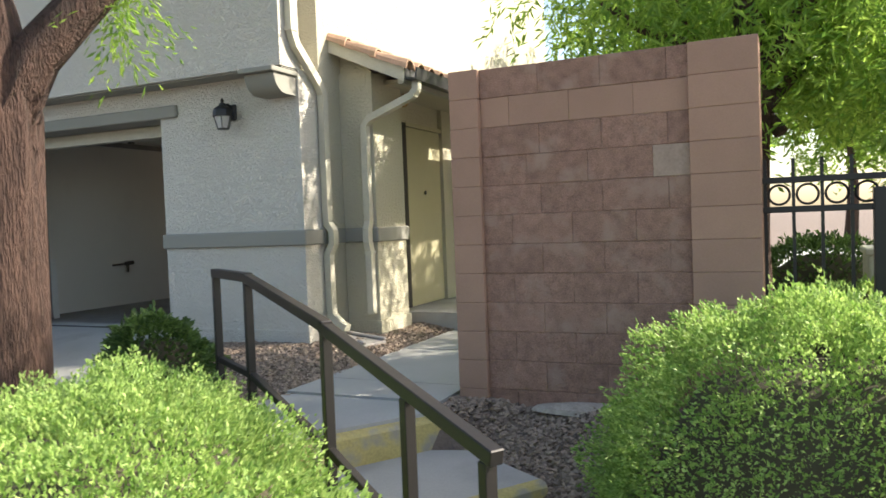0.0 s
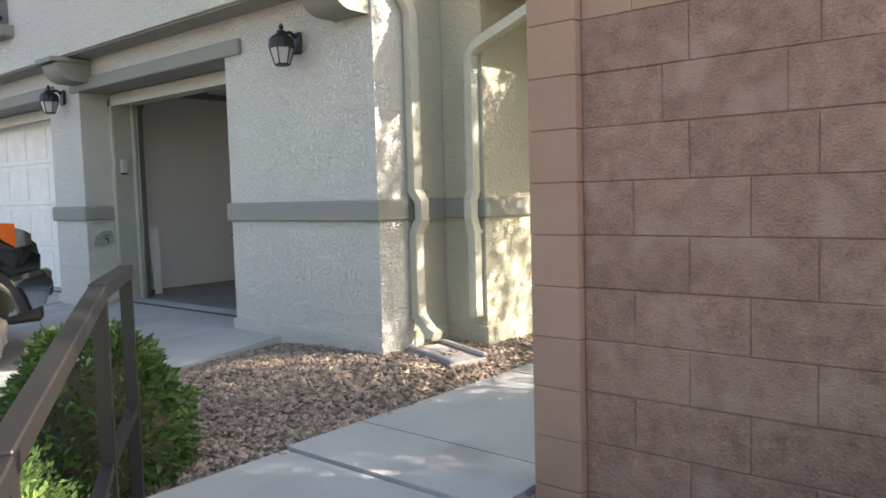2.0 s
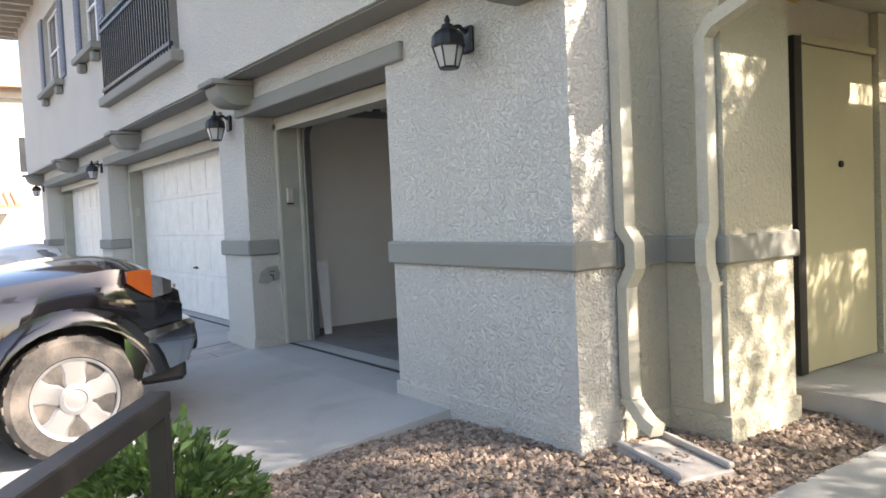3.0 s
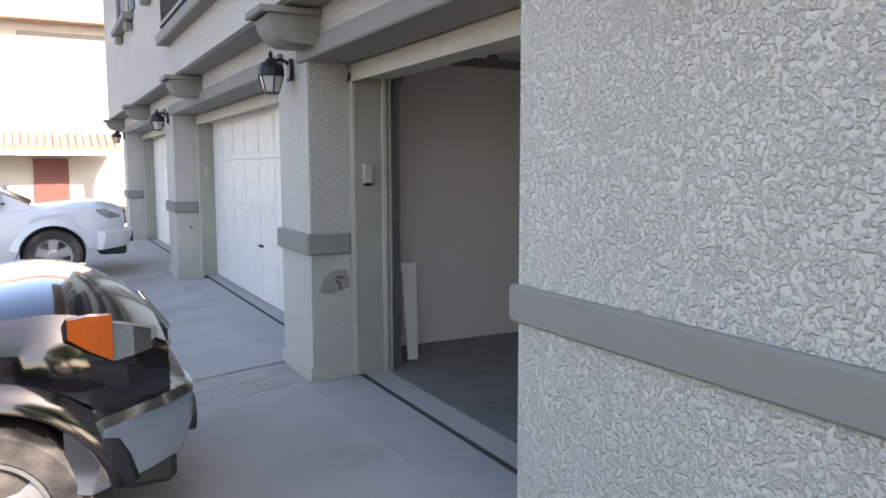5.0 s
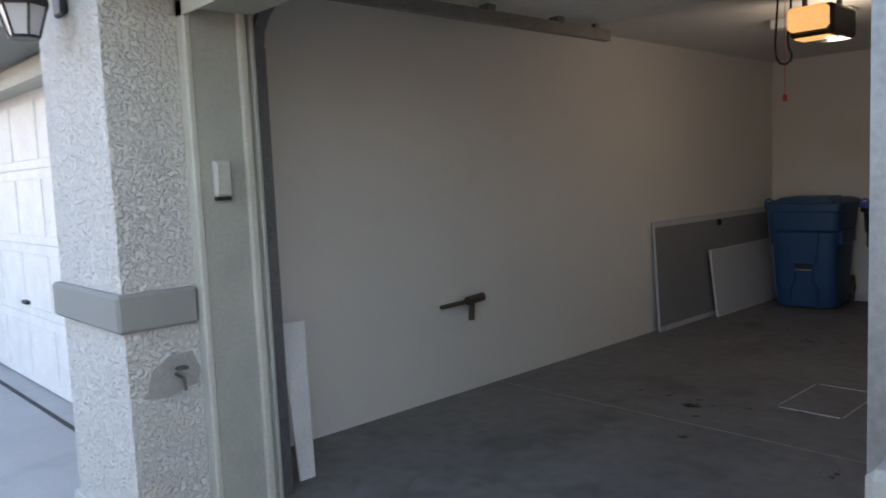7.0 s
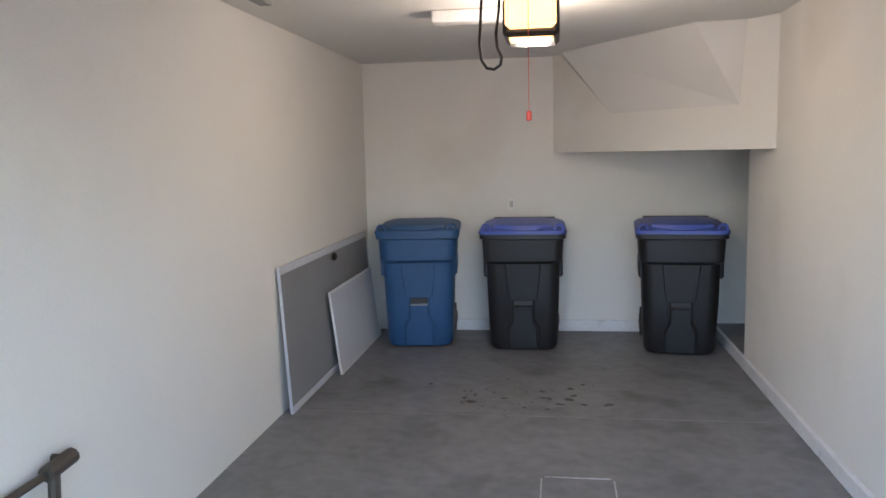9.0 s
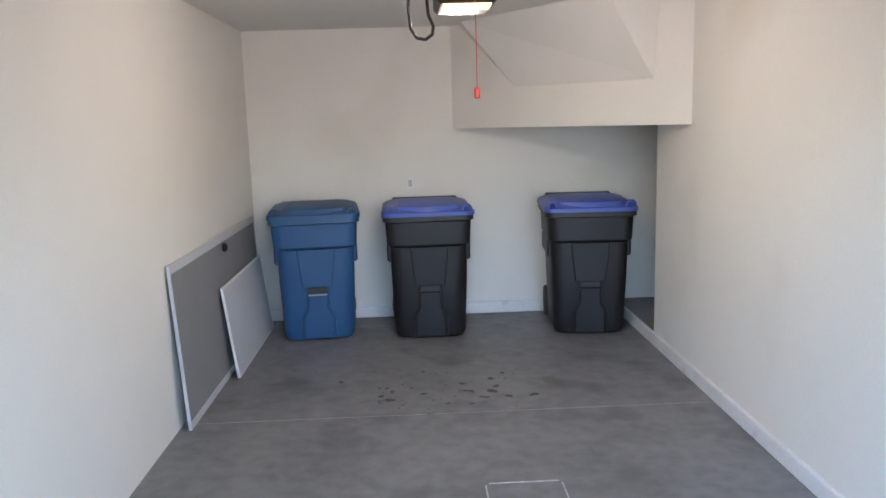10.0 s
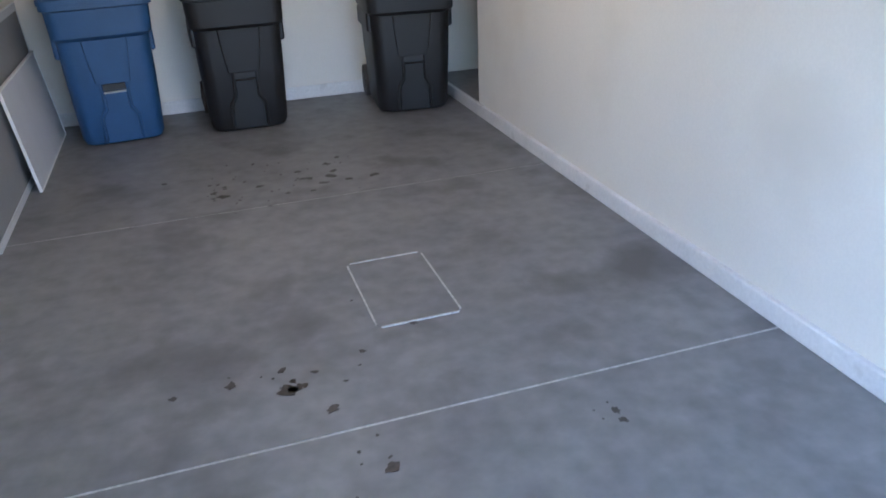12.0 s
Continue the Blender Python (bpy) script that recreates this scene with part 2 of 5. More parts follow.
def loft(bm, rings, caps=True):
    vr = [[bm.verts.new(p) for p in r] for r in rings]
    n = len(vr[0])
    for a, b in zip(vr, vr[1:]):
        for i in range(n):
            bm.faces.new((a[i], a[(i + 1) % n], b[(i + 1) % n], b[i]))
    if caps:
        bm.faces.new(vr[0][::-1])
        bm.faces.new(vr[-1])
    bmesh.ops.recalc_face_normals(bm, faces=bm.faces[:])
    return bm


def prism(bm, pts, axis, a, b):
    """Extrude a polygon of 2D points along axis 'x', 'y' or 'z' from a to b."""
    def at(p, c):
        return {"x": (c, p[0], p[1]), "y": (p[0], c, p[1]), "z": (p[0], p[1], c)}[axis]
    return loft(bm, [[Vector(at(p, a)) for p in pts], [Vector(at(p, b)) for p in pts]])


def rrect(cx, cy, hx, hy, r, z, n=5):
    pts = []
    for k, (sx, sy) in enumerate(((1, 1), (-1, 1), (-1, -1), (1, -1))):
        for i in range(n):
            a = math.pi / 2 * (k + i / (n - 1))
            pts.append(Vector((cx + sx * (hx - r) + r * math.cos(a), cy + sy * (hy - r) + r * math.sin(a), z)))
    return pts


def panelled(bm, x0, x1, z0, z1, y0, y1, holes):
    """A wall between y0 and y1 with rectangular holes (x0, x1, z0, z1) through it."""
    xs = sorted({x0, x1, *[h[0] for h in holes], *[h[1] for h in holes]})
    zs = sorted({z0, z1, *[h[2] for h in holes], *[h[3] for h in holes]})
    for a, b in zip(xs, xs[1:]):
        run = None
        for c, d in zip(zs, zs[1:]):
            solid = not any(h[0] <= (a + b) / 2 <= h[1] and h[2] <= (c + d) / 2 <= h[3] for h in holes)
            if solid:
                run = (run[0], d) if run else (c, d)
            if run and (not solid or d == zs[-1]):
                box(bm, a, b, y0, y1, *run)
                run = None
    return bm


def leaves(name, pts, normals, length, width, material, parent, droop=0.0, jitter=0.8):
    """Many small folded leaves, each a diamond of its own."""
    rg = np.random.default_rng(len(pts))
    n = len(pts)
    d = normals + rg.normal(0, jitter, (n, 3))
    d[:, 2] -= droop
    d /= np.linalg.norm(d, axis=1)[:, None] + 1e-6
    s = np.cross(d, rg.normal(0, 1, (n, 3)))
    s /= np.linalg.norm(s, axis=1)[:, None] + 1e-6
    ln = length * rg.uniform(0.6, 1.3, n)[:, None]
    wd = width * rg.uniform(0.6, 1.3, n)[:, None]
    up = np.cross(s, d) * wd * 0.3
    v = np.stack([pts, pts + d * ln * 0.5 + s * wd * 0.5 + up, pts + d * ln, pts + d * ln * 0.5 - s * wd * 0.5 + up], 1).reshape(-1, 3)
    i = np.arange(n) * 4
    f = np.concatenate([np.stack([i, i + 1, i + 2], 1), np.stack([i, i + 2, i + 3], 1)])
    me = bpy.data.meshes.new(name)
    me.from_pydata(v.tolist(), [], f.tolist())
    me.materials.append(material)
    ob = new(name, me)
    ob.parent = parent
    return ob


# ---- ground and paving ----
def ground_z(x, y):
    slope = min(max((4.8 - y) / 2.6, 0), 1)
    garden = -0.11 - 0.46 * slope * slope * (3 - 2 * slope)
    drive = -0.06 - 0.095 * min(max(6.0 - y, 0), 5.5)
    garden += 0.09 * min(max((-3.15 - x) / 0.5, 0), 1) * min(max((y - 4.4) / 1.0, 0), 1)
    k = min(max((x + 5.6) / 1.0, 0), 1)
    px, py = x + 1.93, y - 4.50
    side, down = px * 0.559 + py * 0.829, px * 0.829 - py * 0.559
    if -1.30 < side < -0.02 and down > 0.0:
        garden = -0.66
    elif down > 0.0 and 0 <= side + 0.02 < 0.7:
        fade = 1 - (side + 0.02) / 0.7
        fade *= min(down / 0.25, 1)
        garden = garden * (1 - fade) + min(garden, -0.40) * fade
    return (drive - 0.03) * (1 - k) + garden * k - 0.03


bm = bmesh.new()
xs = sorted(set([-400, -120, -60, -35] + [-24 + i for i in range(19)] + [-5.6 + 0.2 * i for i in range(42)] + [4, 6, 9, 14, 25, 60, 150, 400]))
ys = sorted(set([-400, -120, -50, -20, -8, -4] + [-2 + 0.2 * i for i in range(45)] + [8, 10, 13, 18, 30, 60, 150, 400]))
gv = [[bm.verts.new((x, y, ground_z(x, y))) for y in ys] for x in xs]
for i in range(len(xs) - 1):
    for j in range(len(ys) - 1):
        if xs[i] >= -20.6 and xs[i + 1] <= -4.0 and ys[j] >= 6.3 and ys[j + 1] <= 30 and ys[j] < 13:
            continue
        bm.faces.new((gv[i][j], gv[i + 1][j], gv[i + 1][j + 1], gv[i][j + 1]))
structure("ground", bm, SOIL, "brown soil sloping down from the building", True)


def drive_z(y):
    return -0.012 - 0.095 * min(max(6.0 - y, 0), 5.5)


def drive_slab(name, x0, x1, y0, y1, material=CONCRETE, lift=0.0, thick=0.14):
    b = bmesh.new()
    pts = []
    for y in [y0] + [q for q in (0.5, 6.0) if y0 < q < y1] + [y1]:
        z = drive_z(y) + lift
        pts.append([Vector((x0, y, z)), Vector((x1, y, z)), Vector((x1, y, z - thick)), Vector((x0, y, z - thick))])
    loft(b, pts)
    return structure(name, b, material)


drive_slab("driveway", -8.19, -5.06, 3.0, 6.4)
drive_slab("driveway", -8.19, -5.06, -1.0, 2.99)
drive_slab("driveway", -13.6, -8.82, 3.0, 6.4)
drive_slab("driveway", -19.9, -14.3, 3.0, 6.4)
drive_slab("driveway", -26, -8.82, -1.0, 2.99)
drive_slab("driveway", -26, -19.9, 3.0, 6.4)
drive_slab("road", -60, -26.01, -30, 30, ASPHALT, -0.02)
# paver strips between the slabs
for x0, x1 in ((-8.80, -8.21), (-14.28, -13.62)):
    bed = drive_slab("paver_bed", x0, x1, -1.0, 6.03, CONCRETE, -0.012)
    w = (x1 - x0) / 2
    me = None
    for r in range(16):
        y = 6.0 - r * 0.3
        for c in range(2):
            off = 0.0 if c else 0.15
            ya, yb = y - 0.29 - off, y - off
            b = bmesh.new()
            loft(b, [[Vector((x0 + c * w + 0.006, q, drive_z(q) - 0.006)), Vector((x0 + (c + 1) * w - 0.006, q, drive_z(q) - 0.006)),
                      Vector((x0 + (c + 1) * w - 0.006, q, drive_z(q) - 0.05)), Vector((x0 + c * w + 0.006, q, drive_z(q) - 0.05))] for q in (ya, yb)])
            part("paver", b, PAVER, bed)

# entry path and steps
path = structure("path", bx(-3.2, -2.02, 4.62, 5.09, -0.30, -0.115), CONCRETE, "pale grey concrete entry path")
D, NN = Vector((0.83, -0.56, 0)).normalized(), Vector((0.56, 0.83, 0)).normalized()
S1 = Vector((-1.93, 4.50, 0))
bm = bmesh.new()
box(bm, -3.2, -2.02, 5.10, 6.40, -0.3, -0.115)
box(bm, -3.2, -2.02, 6.41, 7.60, -0.3, -0.113)
structure("path", bm, CONCRETE)
left1 = S1 - NN * 1.22
prism(bm := bmesh.new(), [(S1.x, S1.y), (-2.02, 4.61), (-3.2, 4.61), (-3.2, 3.80), (left1.x, left1.y)], "z", -0.5, -0.13)
structure("path", bm, CONCRETE)


def step_block(s, e, z, tread):
    """One step with a rounded yellow edge: s and e are the ends of its nosing."""
    back = -D * tread
    b = bmesh.new()
    prism(b, [(p.x, p.y) for p in (s, e, e + back, s + back)], "z", z - 0.3, z)
    structure("step", b, CONCRETE, "concrete step with a worn yellow edge")
    b = bmesh.new()
    prof = [(0.0, 0.0), (0.045, -0.008), (0.062, -0.03), (0.062, -0.20), (0.0, -0.20)]
    loft(b, [[q + D * u + Vector((0, 0, z + 0.003 + w)) for u, w in prof] for q in (s, e)])
    structure("step_nosing", b, YELLOW, "worn yellow painted step edge")


step_block(S1, left1, -0.155, 0.05)
s2 = S1 + D * 0.86 + NN * 0.05
step_block(s2, s2 - NN * 1.3, -0.345, 0.86)
s3 = S1 + D * 0.92 + NN * 0.05
prism(bm := bmesh.new(), [(s3.x, s3.y), (s3.x - NN.x * 1.3, s3.y - NN.y * 1.3), (-0.9, 0.9), (-0.7, -3.0), (0.9, -3.0), (0.8, 1.8), (0.5, 3.2)], "z", -0.75, -0.535)
structure("pavement", bm, CONCRETE, "concrete walk leading to the steps")

# gravel, too many to count
def gravel(name, n, inside, seed):
    rg = random.Random(seed)
    base = [Vector(v) for v in ((1, 0, 0), (0, 1, 0), (-1, 0, 0), (0, -1, 0), (0, 0, 0.7), (0, 0, -0.7))]
    tri = ((0, 1, 4), (1, 2, 4), (2, 3, 4), (3, 0, 4), (1, 0, 5), (2, 1, 5), (3, 2, 5), (0, 3, 5))
    vs, fs = [], []
    while len(vs) < n * 6:
        x, y = inside(rg)
        r = rg.uniform(0.010, 0.028)
        e = Euler((rg.uniform(-0.5, 0.5), rg.uniform(-0.5, 0.5), rg.uniform(0, 6.3))).to_matrix()
        k = len(vs)
        c = Vector((x, y, ground_z(x, y) + r * 0.3))
        sc = Vector((r * rg.uniform(0.7, 1.5), r * rg.uniform(0.6, 1.1), r))
        vs += [tuple(c + e @ Vector((p.x * sc.x, p.y * sc.y, p.z * sc.z))) for p in base]
        fs += [tuple(k + i for i in t) for t in tri]
    me = bpy.data.meshes.new(name)
    me.from_pydata(vs, [], fs)
    me.materials.append(GRAVEL)
    return tagged(new(name, me), "small brown landscaping stones covering the bed", "gravel", kind="stuff")


def bed_a(rg):
    while True:
        x, y = rg.uniform(-5.15, -3.15), rg.uniform(3.4, 7.6)
        if (x < -4.0 and y > 6.05) or (x < -3.6 and y > 6.72):
            continue
        return x, y


def bed_b(rg):
    while True:
        x, y = rg.uniform(-2.1, 0.6), rg.uniform(2.7, 4.85)
        p = Vector((x, y, 0)) - S1
        if p.dot(NN) > 0.02 and (x > -2.0 or y < 4.4):
            return x, y


gravel("gravel", 15000, bed_a, 1)
gravel("gravel", 12000, bed_b, 2)

# ---- building shell ----
FY = 6.06
bm = bmesh.new()
panelled(bm, -20.6, -3.99, -0.35, 2.46, FY, 6.40,
         [(-8.19, -5.65, -0.35, 2.16), (-13.9, -8.88, -0.35, 2.16), (-19.9, -14.6, -0.35, 2.16)])
structure("wall_south", bm, STUCCO, "pale grey skip-trowel stucco wall with garage openings")
UP0 = 5.80
WINDOWS = [(-13.75, -12.55, 3.75, 5.1), (-17.2, -15.5, 3.75, 5.1)]
BALC = (-12.2, -9.12, 2.92, 5.0)
panelled(bm := bmesh.new(), -20.6, -3.99, 2.46, 5.7, UP0, 6.10, [*WINDOWS, BALC])
structure("wall_upper", bm, STUCCO, "pale stucco wall of the overhanging upper floor")
# side and rear walls, floor slab between storeys
structure("wall_east", bx(-4.19, -3.99, 6.401, 14.0, -0.35, 5.7), STUCCO_TAN, "olive beige stucco side wall")
structure("wall_west", bx(-20.6, -20.4, 6.401, 14.0, -0.35, 5.7), STUCCO)
structure("wall_north", bx(-20.39, -4.2, 13.8, 14.0, -0.35, 5.7), STUCCO)
structure("slab", bx(-20.39, -4.2, 6.11, 13.79, 2.47, 2.75), CEIL)
structure("wall_party", bx(-9.0, -8.79, 6.64, 13.79, -0.1, 2.465), DRYWALL, "cream painted drywall garage wall")
structure("wall_party", bx(-14.6, -14.4, 6.64, 13.79, -0.1, 2.465), DRYWALL)
# roof with an eave
bm = bmesh.new()
ev = [Vector(p) for p in ((-21.3, 5.2, 5.72), (-3.6, 5.2, 5.72), (-3.6, 14.5, 5.72), (-21.3, 14.5, 5.72), (-17.5, 9.85, 7.2), (-7.4, 9.85, 7.2))]
lo = [v + Vector((0, 0, 0.02)) for v in ev]
vv = [bm.verts.new(v) for v in ev]
for f in ((0, 1, 5, 4), (1, 2, 5), (2, 3, 4, 5), (3, 0, 4), (3, 2, 1, 0)):
    bm.faces.new([vv[i] for i in f])
roof = structure("roof", bm, TILE, "clay tile hip roof with a deep eave")
part("fascia", bx(-21.34, -3.56, 5.14, 5.197, 5.60, 5.86), WHITE_PAINT, roof)
part("fascia", bx(-21.36, -21.302, 5.2, 14.5, 5.60, 5.86), WHITE_PAINT, roof)
for i in range(36):
    part("rafter", bx(-21.1 + i * 0.48, -21.0 + i * 0.48, 5.2, UP0 - 0.003, 5.60, 5.715), FRAME_PAINT, roof)

# base trim and belt band, one piece for each pier
for x0, x1 in ((-5.65, -3.99), (-8.88, -8.19), (-14.6, -13.9), (-20.6, -19.9)):
    xr = x1 if x1 > -4.5 else x1 + 0.018
    structure("base_trim", bx(x0 - 0.018, xr + (0.018 if x1 > -4.5 else 0), FY - 0.02, 6.36, -0.32, 0.075, 0.004), STUCCO)
    b = bx(x0 - 0.03, x1 + 0.03, FY - 0.032, 6.34, 0.86, 1.005, 0.012)
    structure("belt_band", b, TRIM, "taupe stucco band across the wall")
# lintels
for x0, x1 in ((-8.33, -5.42), (-14.02, -8.74), (-20.0, -14.46)):
    structure("lintel", bx(x0, x1, FY - 0.035, 6.36, 2.155, 2.275, 0.01), TRIM, "taupe stucco lintel over the garage opening")
# underside lining of the overhang
structure("overhang_soffit", bx(-20.58, -4.0, UP0 + 0.03, FY - 0.003, 2.445, 2.457), TRIM)


def corbel(x0, x1):
    b = bmesh.new()
    y0, y1, z1 = 5.68, FY - 0.002, 2.44
    prof = [(y1, z1 - 0.05), (y0 + 0.03, z1 - 0.05)]
    for i in range(9):
        a = math.pi / 2 * i / 8
        prof.append((y0 + 0.05 + 0.17 * (1 - math.cos(a)), z1 - 0.05 - 0.17 * math.sin(a)))
    prof.append((y1, z1 - 0.22))
    prism(b, prof, "x", x0, x1)
    th = thing("corbel", "taupe stucco corbel with a rounded underside below the overhang", "corbel", "corbels below the overhang")
    part("block", b, TRIM, th, smooth=True)
    part("cap", bx(x0 - 0.025, x1 + 0.025, y0 - 0.01, y1, z1 - 0.048, z1 - 0.004, 0.006), TRIM, th)


for x in (-4.33, -8.22, -12.12, -16.4, -20.4):
    corbel(x, x + 0.32)

# ---- garage openings ----
def opening(x0, x1, door):
    """Jambs, head and, where shut, the sectional door."""
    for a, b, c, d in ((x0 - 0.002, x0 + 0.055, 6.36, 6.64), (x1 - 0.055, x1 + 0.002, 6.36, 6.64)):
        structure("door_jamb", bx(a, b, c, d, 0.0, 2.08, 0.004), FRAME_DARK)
    for a, b, s in ((x0 - 0.004, x0 + 0.062, 1), (x1 - 0.062, x1 + 0.004, -1)):
        structure("door_trim", bx(a, b, 6.345, 6.375, 0.0, 2.1, 0.006), FRAME_PAINT)
        structure("door_stop", bx(a + 0.012 * s, b + 0.012 * s, 6.565, 6.60, 0.0, 2.075, 0.006), FRAME_PAINT)
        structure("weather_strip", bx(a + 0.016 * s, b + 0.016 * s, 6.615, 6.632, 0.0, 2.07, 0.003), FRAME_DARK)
    structure("door_head", bx(x0, x1, 6.36, 6.64, 2.06, 2.15, 0.004), FRAME_PAINT)
    structure("door_trim", bx(x0, x1, 6.345, 6.357, 2.03, 2.09), FRAME_PAINT)
    if door:
        structure("threshold", bx(x0, x1, 6.421, 6.66, -0.15, 0.0), CONCRETE)
    structure("threshold_joint", bx(x0, x1, 6.395, 6.42, -0.05, -0.004), JOINT)
    if not door:
        return
    d = thing("garage_door", "closed cream sectional garage door with raised panels", "garage door", "closed garage doors")
    w = x1 - x0 - 0.12
    cols = 8
    for r in range(4):
        z = 0.01 + r * 0.515
        sec = part("door_section", bx(x0 + 0.06, x1 - 0.06, 6.56, 6.60, z, z + 0.5125, 0.002), DOOR_WHITE, d)
        cw = w / cols
        for c in range(cols):
            xa = x0 + 0.06 + c * cw + 0.05
            part("raised_panel", bx(xa, xa + cw - 0.10, 6.5545, 6.562, z + 0.06, z + 0.445, 0.003), DOOR_WHITE, sec)
    part("handle", bx((x0 + x1) / 2 - 0.06, (x0 + x1) / 2 + 0.06, 6.525, 6.56, 0.60, 0.625, 0.004), IRON, d, "small black pull handle")


opening(-8.19, -5.65, False)
structure("threshold", bx(-8.13, -5.71, 6.425, 6.60, -0.05, 0.004), CONCRETE)
opening(-13.9, -8.88, True)
opening(-19.9, -14.6, True)

# garage interior
GX0, GX1, GY1, GZ = -8.79, -5.73, 12.98, 2.40
for n, a in enumerate(((6.42, 8.70), (8.712, 10.725), (10.737, 12.98))):
    structure("floor", bx(-8.79, -5.73, a[0], a[1], -0.15, 0.0), GFLOOR, "stained grey concrete garage floor")
structure("floor_joint", bx(-8.79, -5.73, 8.70, 8.712, -0.15, -0.002), RIM)
structure("floor_joint", bx(-8.79, -5.73, 10.725, 10.737, -0.15, -0.003), RIM)
structure("wall_garage_back", bx(-8.79, -4.8, GY1, 13.79, -0.1, 2.465), DRYWALL, "cream painted drywall back wall")
DOORX = (6.72, 7.55)
bm = bmesh.new()
box(bm, GX1, -4.85, DOORX[1], 11.92, 0.0, 2.465)
box(bm, GX1, -4.85, 6.642, DOORX[0], 0.0, 2.465)
box(bm, GX1, -4.85, DOORX[0], DOORX[1], 2.06, 2.465)
structure("wall_garage_side", bm, DRYWALL, "cream painted drywall side wall")
structure("wall_alcove", bx(-4.99, -4.84, 11.921, 12.98, 0.0, 2.465), DRYWALL)
structure("alcove_floor", bx(-5.73, -4.99, 11.921, 12.98, -0.1, 0.08), GFLOOR)
structure("curb", bx(GX1 - 0.03, GX1 - 0.001, 7.62, 12.979, 0.0, 0.088, 0.004), CURB_PAINT, "white painted concrete curb at the wall foot")
structure("curb", bx(GX0, -5.77, GY1 - 0.018, GY1 - 0.001, 0.0, 0.10, 0.003), CURB_PAINT)
structure("ceiling", bx(-8.99, -4.85, 6.642, 13.0, GZ, 2.44), CEIL, "pale painted garage ceiling")
structure("wall_garage_front", bx(-8.79, -8.20, 6.55, 6.64, 0.0, 2.465), DRYWALL)
structure("wall_garage_front", bx(-8.79, -5.6, 6.55, 6.64, 2.151, 2.4), DRYWALL)
sd = tagged(new("door_1"), "white side door with casing in the garage wall", kind="structure")
part("leaf", bx(GX1 + 0.03, GX1 + 0.07, DOORX[0], DOORX[1], 0.01, 2.05), WHITE_PAINT, sd)
part("casing", bx(GX1 - 0.022, GX1 + 0.0, DOORX[1], DOORX[1] + 0.065, 0.0, 2.12, 0.004), WHITE_PAINT, sd)
part("casing", bx(GX1 - 0.022, GX1 + 0.0, DOORX[0], DOORX[1], 2.06, 2.12, 0.004), WHITE_PAINT, sd)

# boxed underside of the winding stair
bm = bmesh.new()
prism(bm, [(-7.11, 12.985), (-5.725, 11.26), (-5.725, 12.985)], "z", 1.58, 2.41)
structure("stair_soffit", bm, DRYWALL, "cream boxed-in underside of a stair in the corner")
A, B, C, Dd, E = (Vector(p) for p in ((-7.04, 12.72, 2.405), (-6.20, 11.47, 2.405), (-5.905, 11.48, 1.87), (-6.66, 12.42, 1.88), (-5.88, 11.45, 2.405)))
Ab = Vector((-7.05, 12.90, 2.405))
bm = bmesh.new()
v = [bm.verts.new(p) for p in (A, B, C, Dd, E, Ab)]
for f in ((0, 3, 2, 1), (1, 2, 4), (0, 5, 3), (3, 5, 4, 2), (0, 1, 4, 5)):
    bm.faces.new([v[i] for i in f])
bmesh.ops.recalc_face_normals(bm, faces=bm.faces[:])
structure("stair_slope", bm, CEIL, "sloping underside of the stair flight")

# ---- entry porch ----
structure("wall_entry", bx(-3.985, -3.62, 6.75, 7.36, -0.3, 2.52), STUCCO_TAN, "olive stucco entry pier")
structure("belt_band", bx(-3.98, -3.59, 6.72, 7.39, 0.855, 1.0, 0.012), TRIM)
structure("base_trim", bx(-3.98, -3.60, 6.73, 7.38, -0.32, 0.085, 0.004), STUCCO_TAN)
structure("side_base", bx(-3.988, -3.972, 6.37, 6.728, -0.3, 0.075), STUCCO_TAN)
structure("belt_band", bx(-3.988, -3.96, 6.345, 6.715, 0.86, 1.004), TRIM)
prism(bm := bmesh.new(), [(-3.985, 2.522), (-3.36, 2.522), (-3.36, 2.46), (-3.30, 2.46), (-3.985, 2.80)], "y", 6.78, 6.95)
structure("wall_gable", bm, STUCCO_TAN)
structure("porch", bx(-3.985, -2.0, 7.61, 9.4, -0.3, 0.06), CONCRETE, "raised concrete porch floor")
structure("wall_entry_back", bx(-3.985, -2.0, 10.0, 10.15, 0.061, 2.5), STUCCO_TAN)
structure("wall_entry_side", bx(-3.984, -3.93, 7.361, 9.999, 0.061, 2.5), STUCCO_TAN, "olive stucco wall beside the entry door")
structure("wall_entry", bx(-3.928, -3.87, 8.93, 9.999, 0.061, 2.41), STUCCO_TAN, "olive stucco pier beyond the entry door")
structure("porch_ceiling", bx(-3.985, -3.265, 7.0, 9.99, 2.42, 2.455), STUCCO_TAN)
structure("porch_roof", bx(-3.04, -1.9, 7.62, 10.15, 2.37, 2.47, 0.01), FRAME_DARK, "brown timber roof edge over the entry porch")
ed = tagged(new("door_2"), "olive beige entry door with a dark peephole", kind="structure")
part("leaf", bx(-3.928, -3.90, 7.97, 8.90, 0.07, 2.12, 0.004), ENTRY_DOOR, ed)
rod(b := bmesh.new(), (-3.90, 8.44, 1.38), (-3.885, 8.44, 1.38), 0.022, 12)
part("peephole", b, IRON, ed)
part("door_frame", bx(-3.928, -3.88, 7.88, 7.965, 0.07, 2.16), IRON, ed)
part("door_frame", bx(-3.928, -3.88, 7.966, 8.92, 2.125, 2.17), ENTRY_DOOR, ed)

